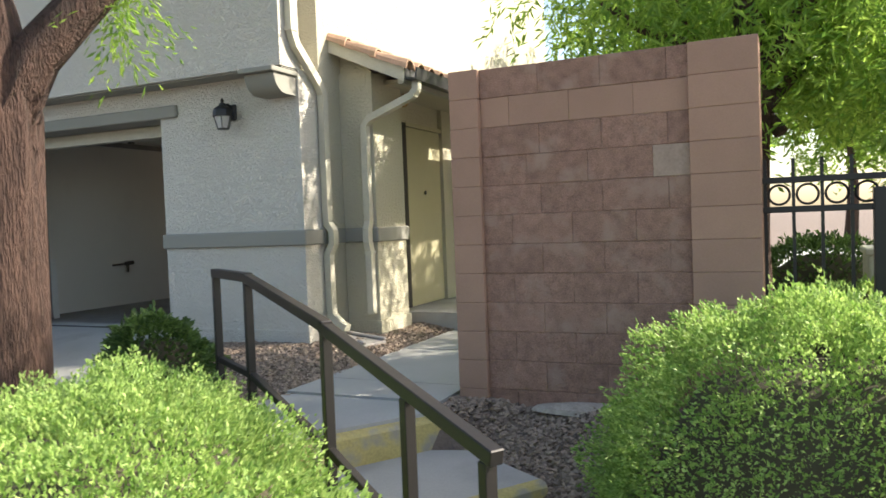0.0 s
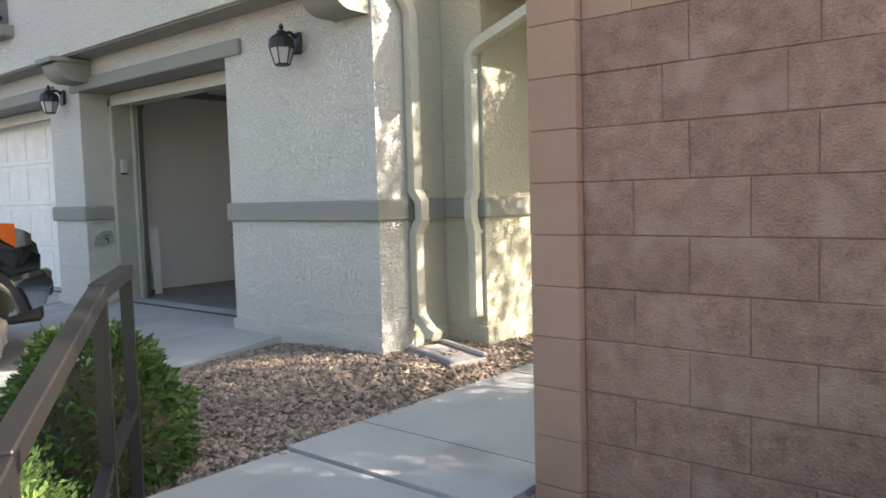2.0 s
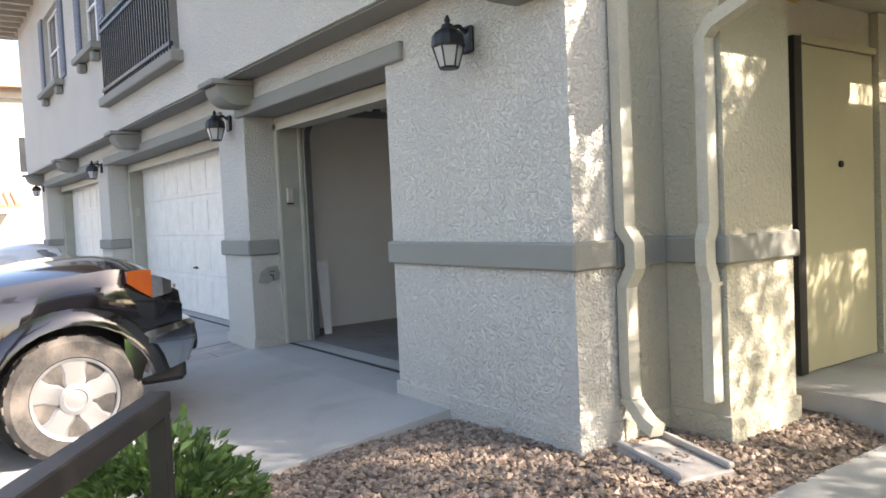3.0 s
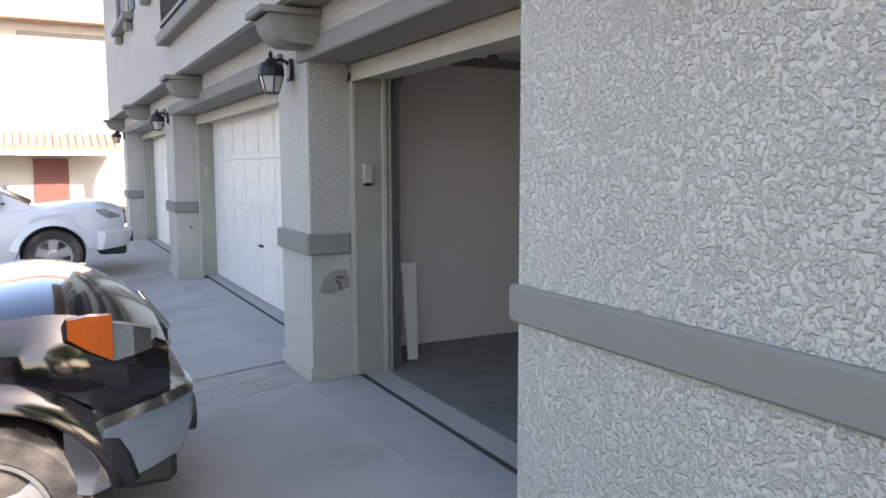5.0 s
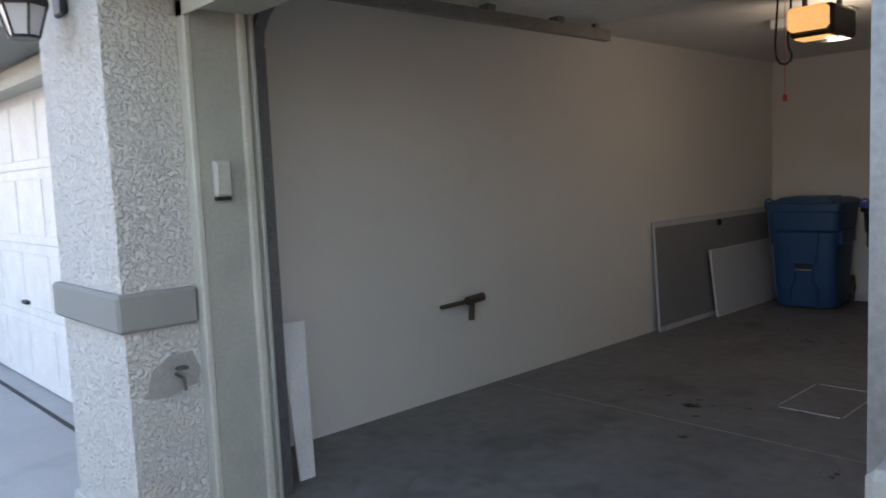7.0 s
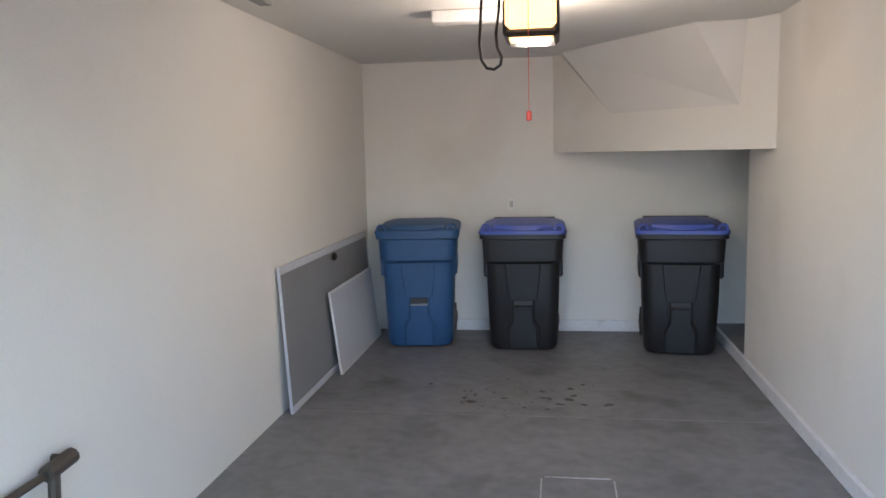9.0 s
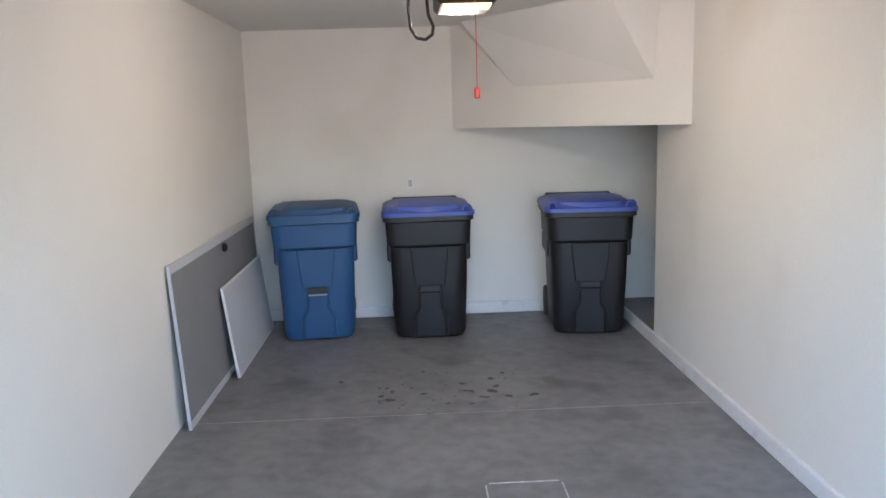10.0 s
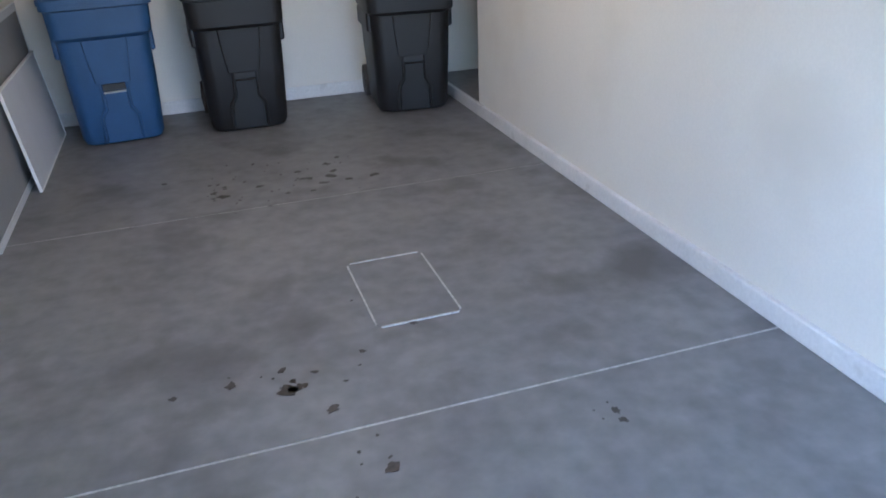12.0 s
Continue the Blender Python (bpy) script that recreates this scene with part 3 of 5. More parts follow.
# tiled lean-to roof over the porch
entry_roof = tagged(new("entry_roof"), "clay barrel tile lean-to roof with a brown fascia", kind="structure")
R0, R1 = Vector((-4.15, 0, 2.93)), Vector((-3.18, 0, 2.50))
prism(b := bmesh.new(), [(R0.x, R0.z - 0.05), (R1.x, R1.z - 0.05), (R1.x, R1.z - 0.09), (R0.x, R0.z - 0.09)], "y", 6.62, 9.0)
part("deck", b, FRAME_PAINT, entry_roof)
prism(b := bmesh.new(), [(R0.x + 0.02, R0.z - 0.03), (R1.x, R1.z - 0.03), (R1.x, R1.z - 0.16), (R0.x + 0.02, R0.z - 0.16)], "y", 6.585, 6.618)
part("bargeboard", b, FRAME_PAINT, entry_roof)
rg = random.Random(5)
slope = (R1 - R0)
for c in range(10):
    for r in range(3):
        b = bmesh.new()
        y = 6.64 + c * 0.235
        a0 = R0 + slope * (r / 3 - 0.02)
        a1 = R0 + slope * ((r + 1) / 3 + 0.05)
        rings = []
        for p, rad, lift in ((a0, 0.075, 0.0), (a1, 0.098, 0.018)):
            ring = []
            for s, rr in ((1, rad), (-1, rad - 0.016)):
                for k in range(7):
                    a = math.pi * (k if s == 1 else 6 - k) / 6
                    ring.append(Vector((p.x, y + rr * math.cos(a) + rg.uniform(-0.003, 0.003), p.z - 0.045 + lift + rr * math.sin(a))))
            rings.append(ring)
        loft(b, rings)
        part("roof_tile", b, TILE, entry_roof)
gut = thing("gutter", "dark metal gutter along the porch eave", "gutter")
prism(b := bmesh.new(), [(-3.20, 2.47), (-3.17, 2.36), (-3.06, 2.35), (-3.045, 2.46), (-3.06, 2.46), (-3.075, 2.37), (-3.16, 2.375), (-3.18, 2.47)], "y", 6.60, 9.0)
part("trough", b, PLASTIC_BLACK, gut)
structure("fascia", bx(-3.26, -3.205, 6.62, 9.0, 2.33, 2.46), FRAME_DARK, "brown fascia beam of the porch")

# downspouts
def spout(rings_pts, w=0.04, d=0.032):
    """A rectangular pipe swept through points in a plane that faces the sun side."""
    th = thing("downspout", "beige painted metal downspout bent round the wall band", "downspout", "downspouts")
    b = bmesh.new()
    rings = []
    for k, p in enumerate(rings_pts):
        p = Vector(p)
        a = Vector(rings_pts[max(k - 1, 0)])
        c = Vector(rings_pts[min(k + 1, len(rings_pts) - 1)])
        t = (c - a).normalized()
        s = Vector((0, 1, 0)) if abs(t.y) < 0.8 else Vector((0, 0, 1))
        s = (s - t * s.dot(t)).normalized()
        u = t.cross(s)
        rings.append([p + s * w * i + u * d * j for i, j in ((1, 1), (-1, 1), (-1, -1), (1, -1))])
    loft(b, rings)
    part("pipe", b, FRAME_PAINT, th)
    for k in (2, -3):
        p = Vector(rings_pts[k])
        part("strap", bx(p.x - 0.04, p.x + 0.04, p.y - 0.047, p.y + 0.047, p.z - 0.012, p.z + 0.012), FRAME_PAINT, th)


X = -3.945
spout([(X, 5.92, 5.5), (X, 5.92, 2.95), (X, 5.92, 2.78), (X, 5.98, 2.66), (X, 6.32, 2.36), (X, 6.38, 2.26), (X, 6.38, 1.15), (X, 6.38, 1.06), (X + 0.05, 6.39, 0.98),
       (X + 0.05, 6.39, 0.86), (X, 6.38, 0.76), (X, 6.38, 0.28), (X + 0.01, 6.38, 0.18), (X + 0.12, 6.36, 0.09), (X + 0.19, 6.35, 0.065)])
Y2 = 6.70
spout([(-3.11, 6.72, 2.37), (-3.12, 6.71, 2.27), (-3.16, Y2, 2.22), (-3.62, Y2, 2.05), (-3.68, Y2, 1.98), (-3.68, Y2, 1.2), (-3.68, Y2, 1.06), (-3.68, Y2 - 0.035, 0.98), (-3.68, Y2 - 0.035, 0.86),
       (-3.68, Y2, 0.76), (-3.68, Y2, 0.3), (-3.68, Y2, 0.16)])
sb = thing("splash_block", "concrete splash block below the downspout", "splash block")
bm = bmesh.new()
TS = pose(-3.66, 6.33, -0.055, 0, 4, -12)
box(bm, -0.23, 0.24, -0.16, 0.16, -0.05, 0.02, 0.01, TS)
box(bm, -0.23, 0.24, -0.16, -0.12, 0.021, 0.05, 0.008, TS)
box(bm, -0.23, 0.24, 0.12, 0.16, 0.021, 0.05, 0.008, TS)
part("block", bm, PAVER, sb)
cl = thing("porch_lamp", "small brass lamp below the porch ceiling", "lamp")
lathe(b := bmesh.new(), [(0.03, 0.10), (0.06, 0.09), (0.07, 0.05), (0.045, 0.0), (0.015, -0.02)], pose(-3.72, 7.62, 2.30), 12)
part("shade", b, BRASS, cl, smooth=True)
part("stem", rod(bmesh.new(), (-3.72, 7.62, 2.39), (-3.72, 7.62, 2.42), 0.015), BRASS, cl)


# ---- block wall by the steps ----
wall = tagged(new("block_wall"), "reddish brown split-face block wall with smooth end pillars", "wall", kind="structure")
WY, CH = 4.815, 0.1875
part("mortar_core", bx(-1.775, -0.465, WY + 0.0475, WY + 0.15, -0.3, 1.955), MORTAR, wall)
part("mortar_core", bx(-1.95, -1.775, WY + 0.005, WY + 0.19, -0.3, 1.96), MORTAR, wall)
part("mortar_core", bx(-0.465, -0.11, WY + 0.005, WY + 0.29, -0.3, 1.96), MORTAR, wall)
rg = random.Random(9)
for k in range(-2, 11):
    z0 = 1.997 - (11 - k) * CH + CH * 0
    z1 = z0 + CH - 0.006
    part("block", bx(-1.962, -1.763, WY, WY + 0.2, z0, z1 + 0.0035, 0.003), BLOCK_SMOOTH, wall)
    part("block", bx(-0.475, -0.10, WY, WY + 0.3, z0, z1 + 0.0035, 0.003), BLOCK_SMOOTH, wall)
    x = -1.762
    first = True
    while x < -0.48:
        w = (0.30 if k == 7 else 0.194) if (first and k % 2) else 0.388
        first = False
        x1 = min(x + w, -0.477)
        if x1 - x < 0.03:
            break
        patch = (k == 7 and x1 > -0.55)
        smooth = k == 9
        off = rg.uniform(-0.0035, 0.002)
        b = bx(x, x1 - 0.0012, WY + 0.042 + off, WY + 0.15, z0, z1 + 0.0035, 0.003)
        part("block", b, BLOCK_PATCH if patch else BLOCK_SMOOTH if smooth else BLOCK, wall)
        x = x1
ms = thing("mortar_heap", "pale dried mortar spill at the foot of the wall", "mortar")
lathe(b := bmesh.new(), [(0.42, -0.02), (0.38, 0.01), (0.22, 0.03), (0.04, 0.038)], pose(-1.05, 4.80, -0.15) @ Matrix.Diagonal((1, 0.28, 1, 1)), 20)
part("mound", b, EFFLO, ms, smooth=True)

# ---- iron fence beyond the wall ----
def fence():
    th = thing("iron_fence", "black wrought iron fence with rings between two top rails", "fence")
    y = 4.96
    for z, h in ((1.19, 0.035), (1.025, 0.035), (-0.02, 0.035)):
        part("rail", bx(-0.099, 2.6, y - 0.02, y + 0.02, z - h / 2, z + h / 2, 0.003), IRON, th)
    x = -0.085
    i = 0
    while x < 2.6:
        if not 0.42 < x < 0.70:
            part("picket", bx(x - 0.009, x + 0.009, y - 0.009, y + 0.009, -0.1, 1.31), IRON, th)
            b = bmesh.new()
            hoop = []
            for k in range(21):
                a = k * math.pi / 10
                hoop.append([Vector((x + 0.072 + r * math.cos(a), y + o, 1.108 + r * math.sin(a))) for r, o in ((0.062, 0), (0.055, 0.007), (0.048, 0), (0.055, -0.007))])
            loft(b, hoop, False)
            part("ring", b, IRON, th)
        x += 0.145
    part("post", bx(0.45, 0.53, y - 0.045, y + 0.035, -0.3, 1.13, 0.004), IRON, th)
    part("post", bx(0.60, 0.68, y - 0.045, y + 0.035, -0.3, 1.13, 0.004), IRON, th)
    part("lock_plate", bx(0.53, 0.60, y - 0.02, y + 0.02, -0.2, 1.0), IRON, th)


fence()

# ---- handrail along the steps ----
def handrail():
    th = thing("handrail", "dark brown painted steel handrail with chipped paint", "handrail")
    o = Vector((-3.11, 3.846, 0))

    def at(u, z):
        return o + D * u + Vector((0, 0, z))
    tops = [(0.0, 0.775), (0.62, 0.775), (1.66, 0.615), (2.85, 0.36)]
    for (u0, z0), (u1, z1) in zip(tops, tops[1:]):
        part("top_rail", bar(bmesh.new(), at(u0 - 0.02, z0), at(u1 + 0.02, z1), 0.05, 0.05, 0.004), RAIL, th)
        part("lower_rail", bar(bmesh.new(), at(u0, z0 - 0.52), at(u1, z1 - 0.52), 0.036, 0.036, 0.003), RAIL, th)
    for u, z, g in ((0.0, 0.775, -0.35), (0.62, 0.775, -0.35), (1.66, 0.615, -0.62), (2.35, 0.46, -0.75), (2.82, 0.36, -0.75)):
        p = at(u, 0)
        part("post", box(bmesh.new(), -0.021, 0.021, -0.021, 0.021, g, z - 0.02, 0.003, Matrix.Translation(p) @ Matrix.Rotation(-0.594, 4, "Z")), RAIL, th)


handrail()


# ---- planting ----
def shape_points(n, cx, cy, hx, hy, z0, z1, seed, power=3.0, bumpy=0.16):
    """Points and outward directions on an uneven clipped shrub."""
    rg = np.random.default_rng(seed)
    d = rg.normal(0, 1, (n, 3))
    d[:, 2] = np.abs(d[:, 2]) * 1.0
    d /= np.linalg.norm(d, axis=1)[:, None]
    k = (np.abs(d) ** power).sum(1) ** (-1 / power)
    p = d * k[:, None]
    out = np.empty((n, 3))
    for i in range(n):
        q = Vector((p[i, 0] * hx * 3.2 + seed * 3.1, p[i, 1] * hy * 3.2, p[i, 2] * 2.0))
        f = 1 + bumpy * noise.noise(q) + bumpy * 0.6 * noise.noise(q * 2.7) + bumpy * 0.55 * noise.noise(q * 7.5)
        out[i] = (p[i, 0] * f, p[i, 1] * f, p[i, 2] * f)
    depth = rg.beta(1, 5, n)[:, None] * 0.22
    out *= 1 - depth
    pts = np.stack([cx + out[:, 0] * hx, cy + out[:, 1] * hy, z0 + out[:, 2] * (z1 - z0)], 1)
    nr = np.stack([out[:, 0] / hx, out[:, 1] / hy, out[:, 2] / (z1 - z0)], 1)
    nr /= np.linalg.norm(nr, axis=1)[:, None]
    return pts, nr


def shrub(name, label, cx, cy, hx, hy, z0, z1, n, leaf, material, seed, power=3.0, turn=0.0):
    th = thing(name, label, "hedge" if name == "hedge" else "bush")
    pts, nr = shape_points(n, 0, 0, hx, hy, z0, z1, seed, power)
    c, s = math.cos(turn), math.sin(turn)
    rot = np.array(((c, s, 0), (-s, c, 0), (0, 0, 1)))
    pts = pts @ rot + np.array((cx, cy, 0))
    leaves("foliage", pts, nr @ rot, leaf, leaf * 0.5, material, th, 0, 0.42)
    b = bmesh.new()
    bmesh.ops.create_icosphere(b, subdivisions=3, radius=1)
    for v in b.verts:
        d = v.co.copy()
        k = (abs(d.x) ** power + abs(d.y) ** power + abs(d.z) ** power) ** (-1 / power) * 0.80
        q = Vector((d.x * hx * k, d.y * hy * k, 0)).to_2d()
        x, y = q.x * c - q.y * s, q.x * s + q.y * c
        v.co = Vector((cx + x, cy + y, z0 + max(d.z, -0.2) * k * (z1 - z0)))
    part("inner_twig_mass", b, TWIG, th, smooth=True)
    return th


shrub("hedge", "clipped bright green hedge beside the handrail", -2.42, 2.34, 1.5, 0.92, -0.6, 0.37, 70000, 0.026, LEAF_HEDGE, 1, 3.2, -0.594)
shrub("hedge", "clipped bright green hedge near the walk", -1.25, 1.45, 0.95, 0.75, -0.6, 0.30, 40000, 0.026, LEAF_HEDGE, 2, 3.0, -0.5)
shrub("bush", "small dark green glossy-leaved bush by the handrail", -3.78, 4.02, 0.36, 0.38, -0.25, 0.48, 4500, 0.055, LEAF_DARK, 3, 2.6)
shrub("hedge", "large rounded light green hedge before the wall", 0.30, 3.80, 1.05, 0.72, -0.5, 0.59, 66000, 0.027, LEAF_HEDGE, 4, 3.4)
shrub("hedge", "rounded light green hedge beside the walk", 1.55, 3.1, 0.9, 0.9, -0.6, 0.42, 20000, 0.034, LEAF_HEDGE, 5, 2.6)
shrub("bush", "dark round bush beyond the fence", 0.35, 8.6, 0.75, 0.6, -0.1, 0.75, 5000, 0.06, LEAF_DARK, 6, 2.4)
shrub("bush", "low yellow-green bush beyond the fence", 0.55, 7.2, 0.6, 0.4, -0.1, 0.40, 3000, 0.05, LEAF_HEDGE, 7, 2.4)


def limb(b, pts, radii, seg=10):
    """One tapering limb through points."""
    rings = []
    for k, p in enumerate(pts):
        p = Vector(p)
        t = (Vector(pts[min(k + 1, len(pts) - 1)]) - Vector(pts[max(k - 1, 0)])).normalized()
        s = t.orthogonal().normalized() if k == 0 else (s - t * s.dot(t)).normalized()
        u = t.cross(s)
        rings.append([p + (s * math.cos(2 * math.pi * i / seg) + u * math.sin(2 * math.pi * i / seg)) * radii[k] * (1 + 0.12 * math.sin(3 * i + k)) for i in range(seg)])
    loft(b, rings)
    return b


def foliage(n_sprays, per, spread, centre, seed, hang, keep=None):
    """Sprays of hanging leaflets scattered in an uneven cloud."""
    rg = np.random.default_rng(seed)
    P, Nn = [], []
    c = np.array(centre)
    while len(P) < n_sprays:
        q = rg.normal(0, 0.52, 3)
        if np.linalg.norm(q) > 1.15:
            continue
        p = c + q * np.array(spread)
        if noise.noise(Vector(p * 0.9 + seed)) < -0.06:
            continue
        if keep and not keep(p):
            continue
        k = np.linspace(0, 1, per)[:, None]
        side = rg.normal(0, 1, 3)
        side[2] = 0
        P.append(p + k * np.array((side[0] * 0.16, side[1] * 0.16, -hang * rg.uniform(0.5, 1.2))) + rg.normal(0, 0.02, (per, 3)))
        Nn.append(np.tile(side, (per, 1)) * 0.6)
    return np.concatenate(P), np.concatenate(Nn)


def tree_left():
    th = thing("tree", "tree with a rough reddish brown trunk and drooping leaves", "tree")
    b = bmesh.new()
    limb(b, [(-3.90, 3.04, -0.6), (-3.90, 3.04, 0.2), (-3.88, 3.06, 1.05), (-3.86, 3.07, 1.68), (-3.92, 3.04, 2.25), (-4.2, 2.98, 3.2), (-4.6, 2.85, 4.4)],
         [0.27, 0.21, 0.19, 0.205, 0.17, 0.13, 0.07], 14)
    part("trunk", b, BARK, th, smooth=True)
    limb(b := bmesh.new(), [(-3.84, 3.08, 1.68), (-3.69, 3.16, 2.02), (-3.40, 3.38, 2.42), (-3.0, 3.64, 2.95), (-2.7, 3.8, 3.7)], [0.15, 0.128, 0.105, 0.08, 0.045], 12)
    part("limb", b, BARK, th, smooth=True)
    pts, nr = foliage(1500, 16, (1.9, 1.6, 1.0), (-4.9, 2.6, 4.6), 11, 0.7, lambda p: p[2] > 3.7)
    leaves("crown", pts, nr, 0.08, 0.018, LEAF_TREE, th, 0.9, 0.5)
    pts, nr = foliage(26, 16, (0.2, 0.2, 0.25), (-3.36, 3.36, 2.56), 12, 0.45)
    tagged(leaves("hanging_spray", pts, nr, 0.07, 0.016, LEAF_TREE, th, 0.9, 0.5), kind="stuff")


def tree_right():
    th = thing("tree", "leafy light green tree with dark limbs behind the wall", "tree")
    b = bmesh.new()
    limb(b, [(-0.22, 6.6, -0.1), (-0.22, 6.6, 0.8), (-0.18, 6.6, 1.7), (-0.22, 6.7, 2.4), (-0.35, 6.8, 3.1), (-0.6, 7.0, 4.2)], [0.14, 0.12, 0.11, 0.09, 0.07, 0.04])
    part("trunk", b, BARK, th, smooth=True)
    for pts, r in (([(-0.05, 6.6, 1.8), (-0.5, 6.5, 2.25), (-1.0, 6.5, 2.5), (-1.7, 6.6, 3.1)], 0.07), ([(-0.1, 6.65, 2.1), (0.35, 6.6, 2.8), (0.9, 6.5, 3.4)], 0.07),
                   ([(0.0, 6.6, 1.6), (-0.7, 6.9, 2.6), (-0.9, 7.0, 3.3)], 0.05)):
        limb(b := bmesh.new(), pts, [r * (1 - 0.2 * i) for i in range(len(pts))], 8)
        part("limb", b, BARK, th, smooth=True)
    pts, nr = foliage(2250, 16, (2.5, 1.5, 1.1), (0.7, 6.7, 3.0), 21, 0.55, lambda p: not (p[0] < -1.7 and p[2] < 2.9) and p[1] > (6.1 if p[0] > 1.4 else 5.3) and p[2] > 1.75)
    leaves("crown", pts, nr, 0.10, 0.024, LEAF_TREE, th, 0.7, 0.7)
    # added limb and sprays in the sun's path, to dapple the entry pier
    limb(b := bmesh.new(), [(-0.15, 6.7, 2.4), (-0.35, 7.3, 3.0), (-0.6, 7.9, 3.35), (-0.8, 8.6, 3.9)], [0.08, 0.07, 0.055, 0.03], 8)
    part("limb", b, BARK, th, smooth=True)
    pts, nr = foliage(430, 16, (1.8, 1.5, 0.9), (-0.5, 8.4, 3.75), 23, 0.5, lambda p: p[2] > 2.6)
    leaves("dapple_sprays", pts, nr, 0.11, 0.028, LEAF_TREE, th, 0.7, 0.7)
    # further added limb and denser sprays that keep sun off the entry door
    limb(b := bmesh.new(), [(-0.6, 7.9, 3.35), (-0.65, 9.0, 3.5), (-0.7, 10.2, 3.6)], [0.055, 0.045, 0.025], 8)
    part("limb", b, BARK, th, smooth=True)
    pts, nr = foliage(850, 16, (1.5, 1.1, 0.9), (-0.7, 10.7, 3.5), 24, 0.5, lambda p: p[2] > 2.5 and p[1] > 9.7)
    leaves("door_shade_sprays", pts, nr, 0.11, 0.028, LEAF_TREE, th, 0.7, 0.7)
    # low limb and leaves added as a sun blocker for path and porch floor
    limb(b := bmesh.new(), [(-0.2, 6.6, 1.75), (0.25, 7.4, 2.3), (0.6, 8.2, 2.7)], [0.06, 0.045, 0.025], 8)
    part("limb", b, BARK, th, smooth=True)
    pts, nr = foliage(650, 16, (1.1, 1.2, 0.5), (0.6, 8.0, 2.6), 25, 0.5, lambda p: p[2] > 1.7)
    leaves("path_shade_sprays", pts, nr, 0.11, 0.028, LEAF_TREE, th, 0.7, 0.7)
    pts, nr = foliage(700, 16, (0.7, 0.6, 0.7), (1.15, 5.6, 1.75), 22, 0.5, lambda p: p[0] > 0.3 and p[2] > 1.1)
    leaves("low_branch", pts, nr, 0.10, 0.022, LEAF_TREE, th, 0.7, 0.7)


tree_left()
tree_right()
def far_tree(x, y, z, s, seed):
    th = thing("tree", "distant green street tree", "tree", "street trees")
    limb(b := bmesh.new(), [(x, y, -0.1), (x + 0.1, y, z * 0.5), (x, y, z)], [0.18, 0.14, 0.07], 8)
    part("trunk", b, BARK, th, smooth=True)
    pts, nr = foliage(900, 12, (s, s, s * 0.7), (x, y, z + 0.3), seed, 0.5)
    leaves("crown", pts, nr, 0.16, 0.06, LEAF_TREE, th, 0.4, 0.8)


for i, (x, y) in enumerate(((3.5, 11.5), (-1.2, 13.5), (5.5, 16.0), (1.6, 24.0), (7.0, 27.0))):
    far_tree(x, y, 3.2 + 0.3 * (i % 3), 2.1, 40 + i)
structure("street", bx(-3.0, 60, 13.0, 22.0, -0.5, -0.055), CONCRETE, "pale sunlit street beyond the fence")
ub = thing("utility_box", "beige metal utility cabinet beyond the fence", "utility cabinet")
part("body", bx(0.62, 1.15, 7.35, 7.85, -0.1, 0.62, 0.015), UTILITY, ub)
part("lid", bx(0.60, 1.17, 7.33, 7.87, 0.62, 0.68, 0.012), UTILITY, ub)
part("latch", bx(0.85, 0.93, 7.335, 7.352, 0.5, 0.53), IRON, ub)


# ---- wall lanterns ----
def lantern(x, z=1.97):
    th = thing("wall_lantern", "black coach lantern with clear glass panes", "lamp", "wall lanterns")
    y = 5.91
    part("back_plate", bx(x - 0.05, x + 0.05, FY - 0.03, FY - 0.001, z + 0.09, z + 0.24, 0.01), IRON, th)
    tube(b := bmesh.new(), [(x, FY - 0.02, z + 0.20), (x, FY - 0.07, z + 0.235), (x, y, z + 0.215)], 0.012, 8)
    part("arm", b, IRON, th)
    M = pose(x, y, z)
    lathe(b := bmesh.new(), [(0.092, 0.150), (0.088, 0.172), (0.07, 0.195), (0.038, 0.215), (0.03, 0.235), (0.012, 0.242), (0.018, 0.26), (0.006, 0.285)], M, 12)
    part("cap", b, IRON, th)
    lathe(b := bmesh.new(), [(0.05, 0.002), (0.085, 0.118), (0.082, 0.15), (0.07, 0.15), (0.078, 0.118), (0.045, 0.006)], M, 6)
    part("glass", b, GLASS, th)
    for i in range(6):
        a = 2 * math.pi * i / 6
        rod(b := bmesh.new(), M @ Vector((0.052 * math.cos(a), 0.052 * math.sin(a), 0)), M @ Vector((0.088 * math.cos(a), 0.088 * math.sin(a), 0.12)), 0.005, 6)
        part("bar", b, IRON, th)
    lathe(b := bmesh.new(), [(0.091, 0.112), (0.094, 0.120), (0.091, 0.150)], M, 12)
    part("band", b, IRON, th)
    lathe(b := bmesh.new(), [(0.053, -0.006), (0.055, 0.0), (0.05, 0.006)], M, 12)
    part("base_ring", b, IRON, th)
    lathe(b := bmesh.new(), [(0.014, 0.01), (0.016, 0.06), (0.022, 0.085), (0.012, 0.11)], M, 8)
    part("bulb", b, WHITE_PAINT, th, smooth=True)


for x in (-4.74, -8.53, -14.25, -20.2):
    lantern(x)

# keypad, hose bib and stain on the pier return
kp = thing("keypad", "beige garage keypad on the jamb", "keypad")
part("case", bx(-8.137, -8.105, 6.42, 6.49, 1.345, 1.485, 0.008), UTILITY, kp)
part("cover", bx(-8.105, -8.100, 6.427, 6.483, 1.375, 1.475, 0.002), UTILITY, kp)
part("shadow_gap", bx(-8.135, -8.11, 6.425, 6.485, 1.33, 1.345), IRON, kp)
hb = thing("hose_bib", "metal hose tap on a damp stucco patch", "tap")
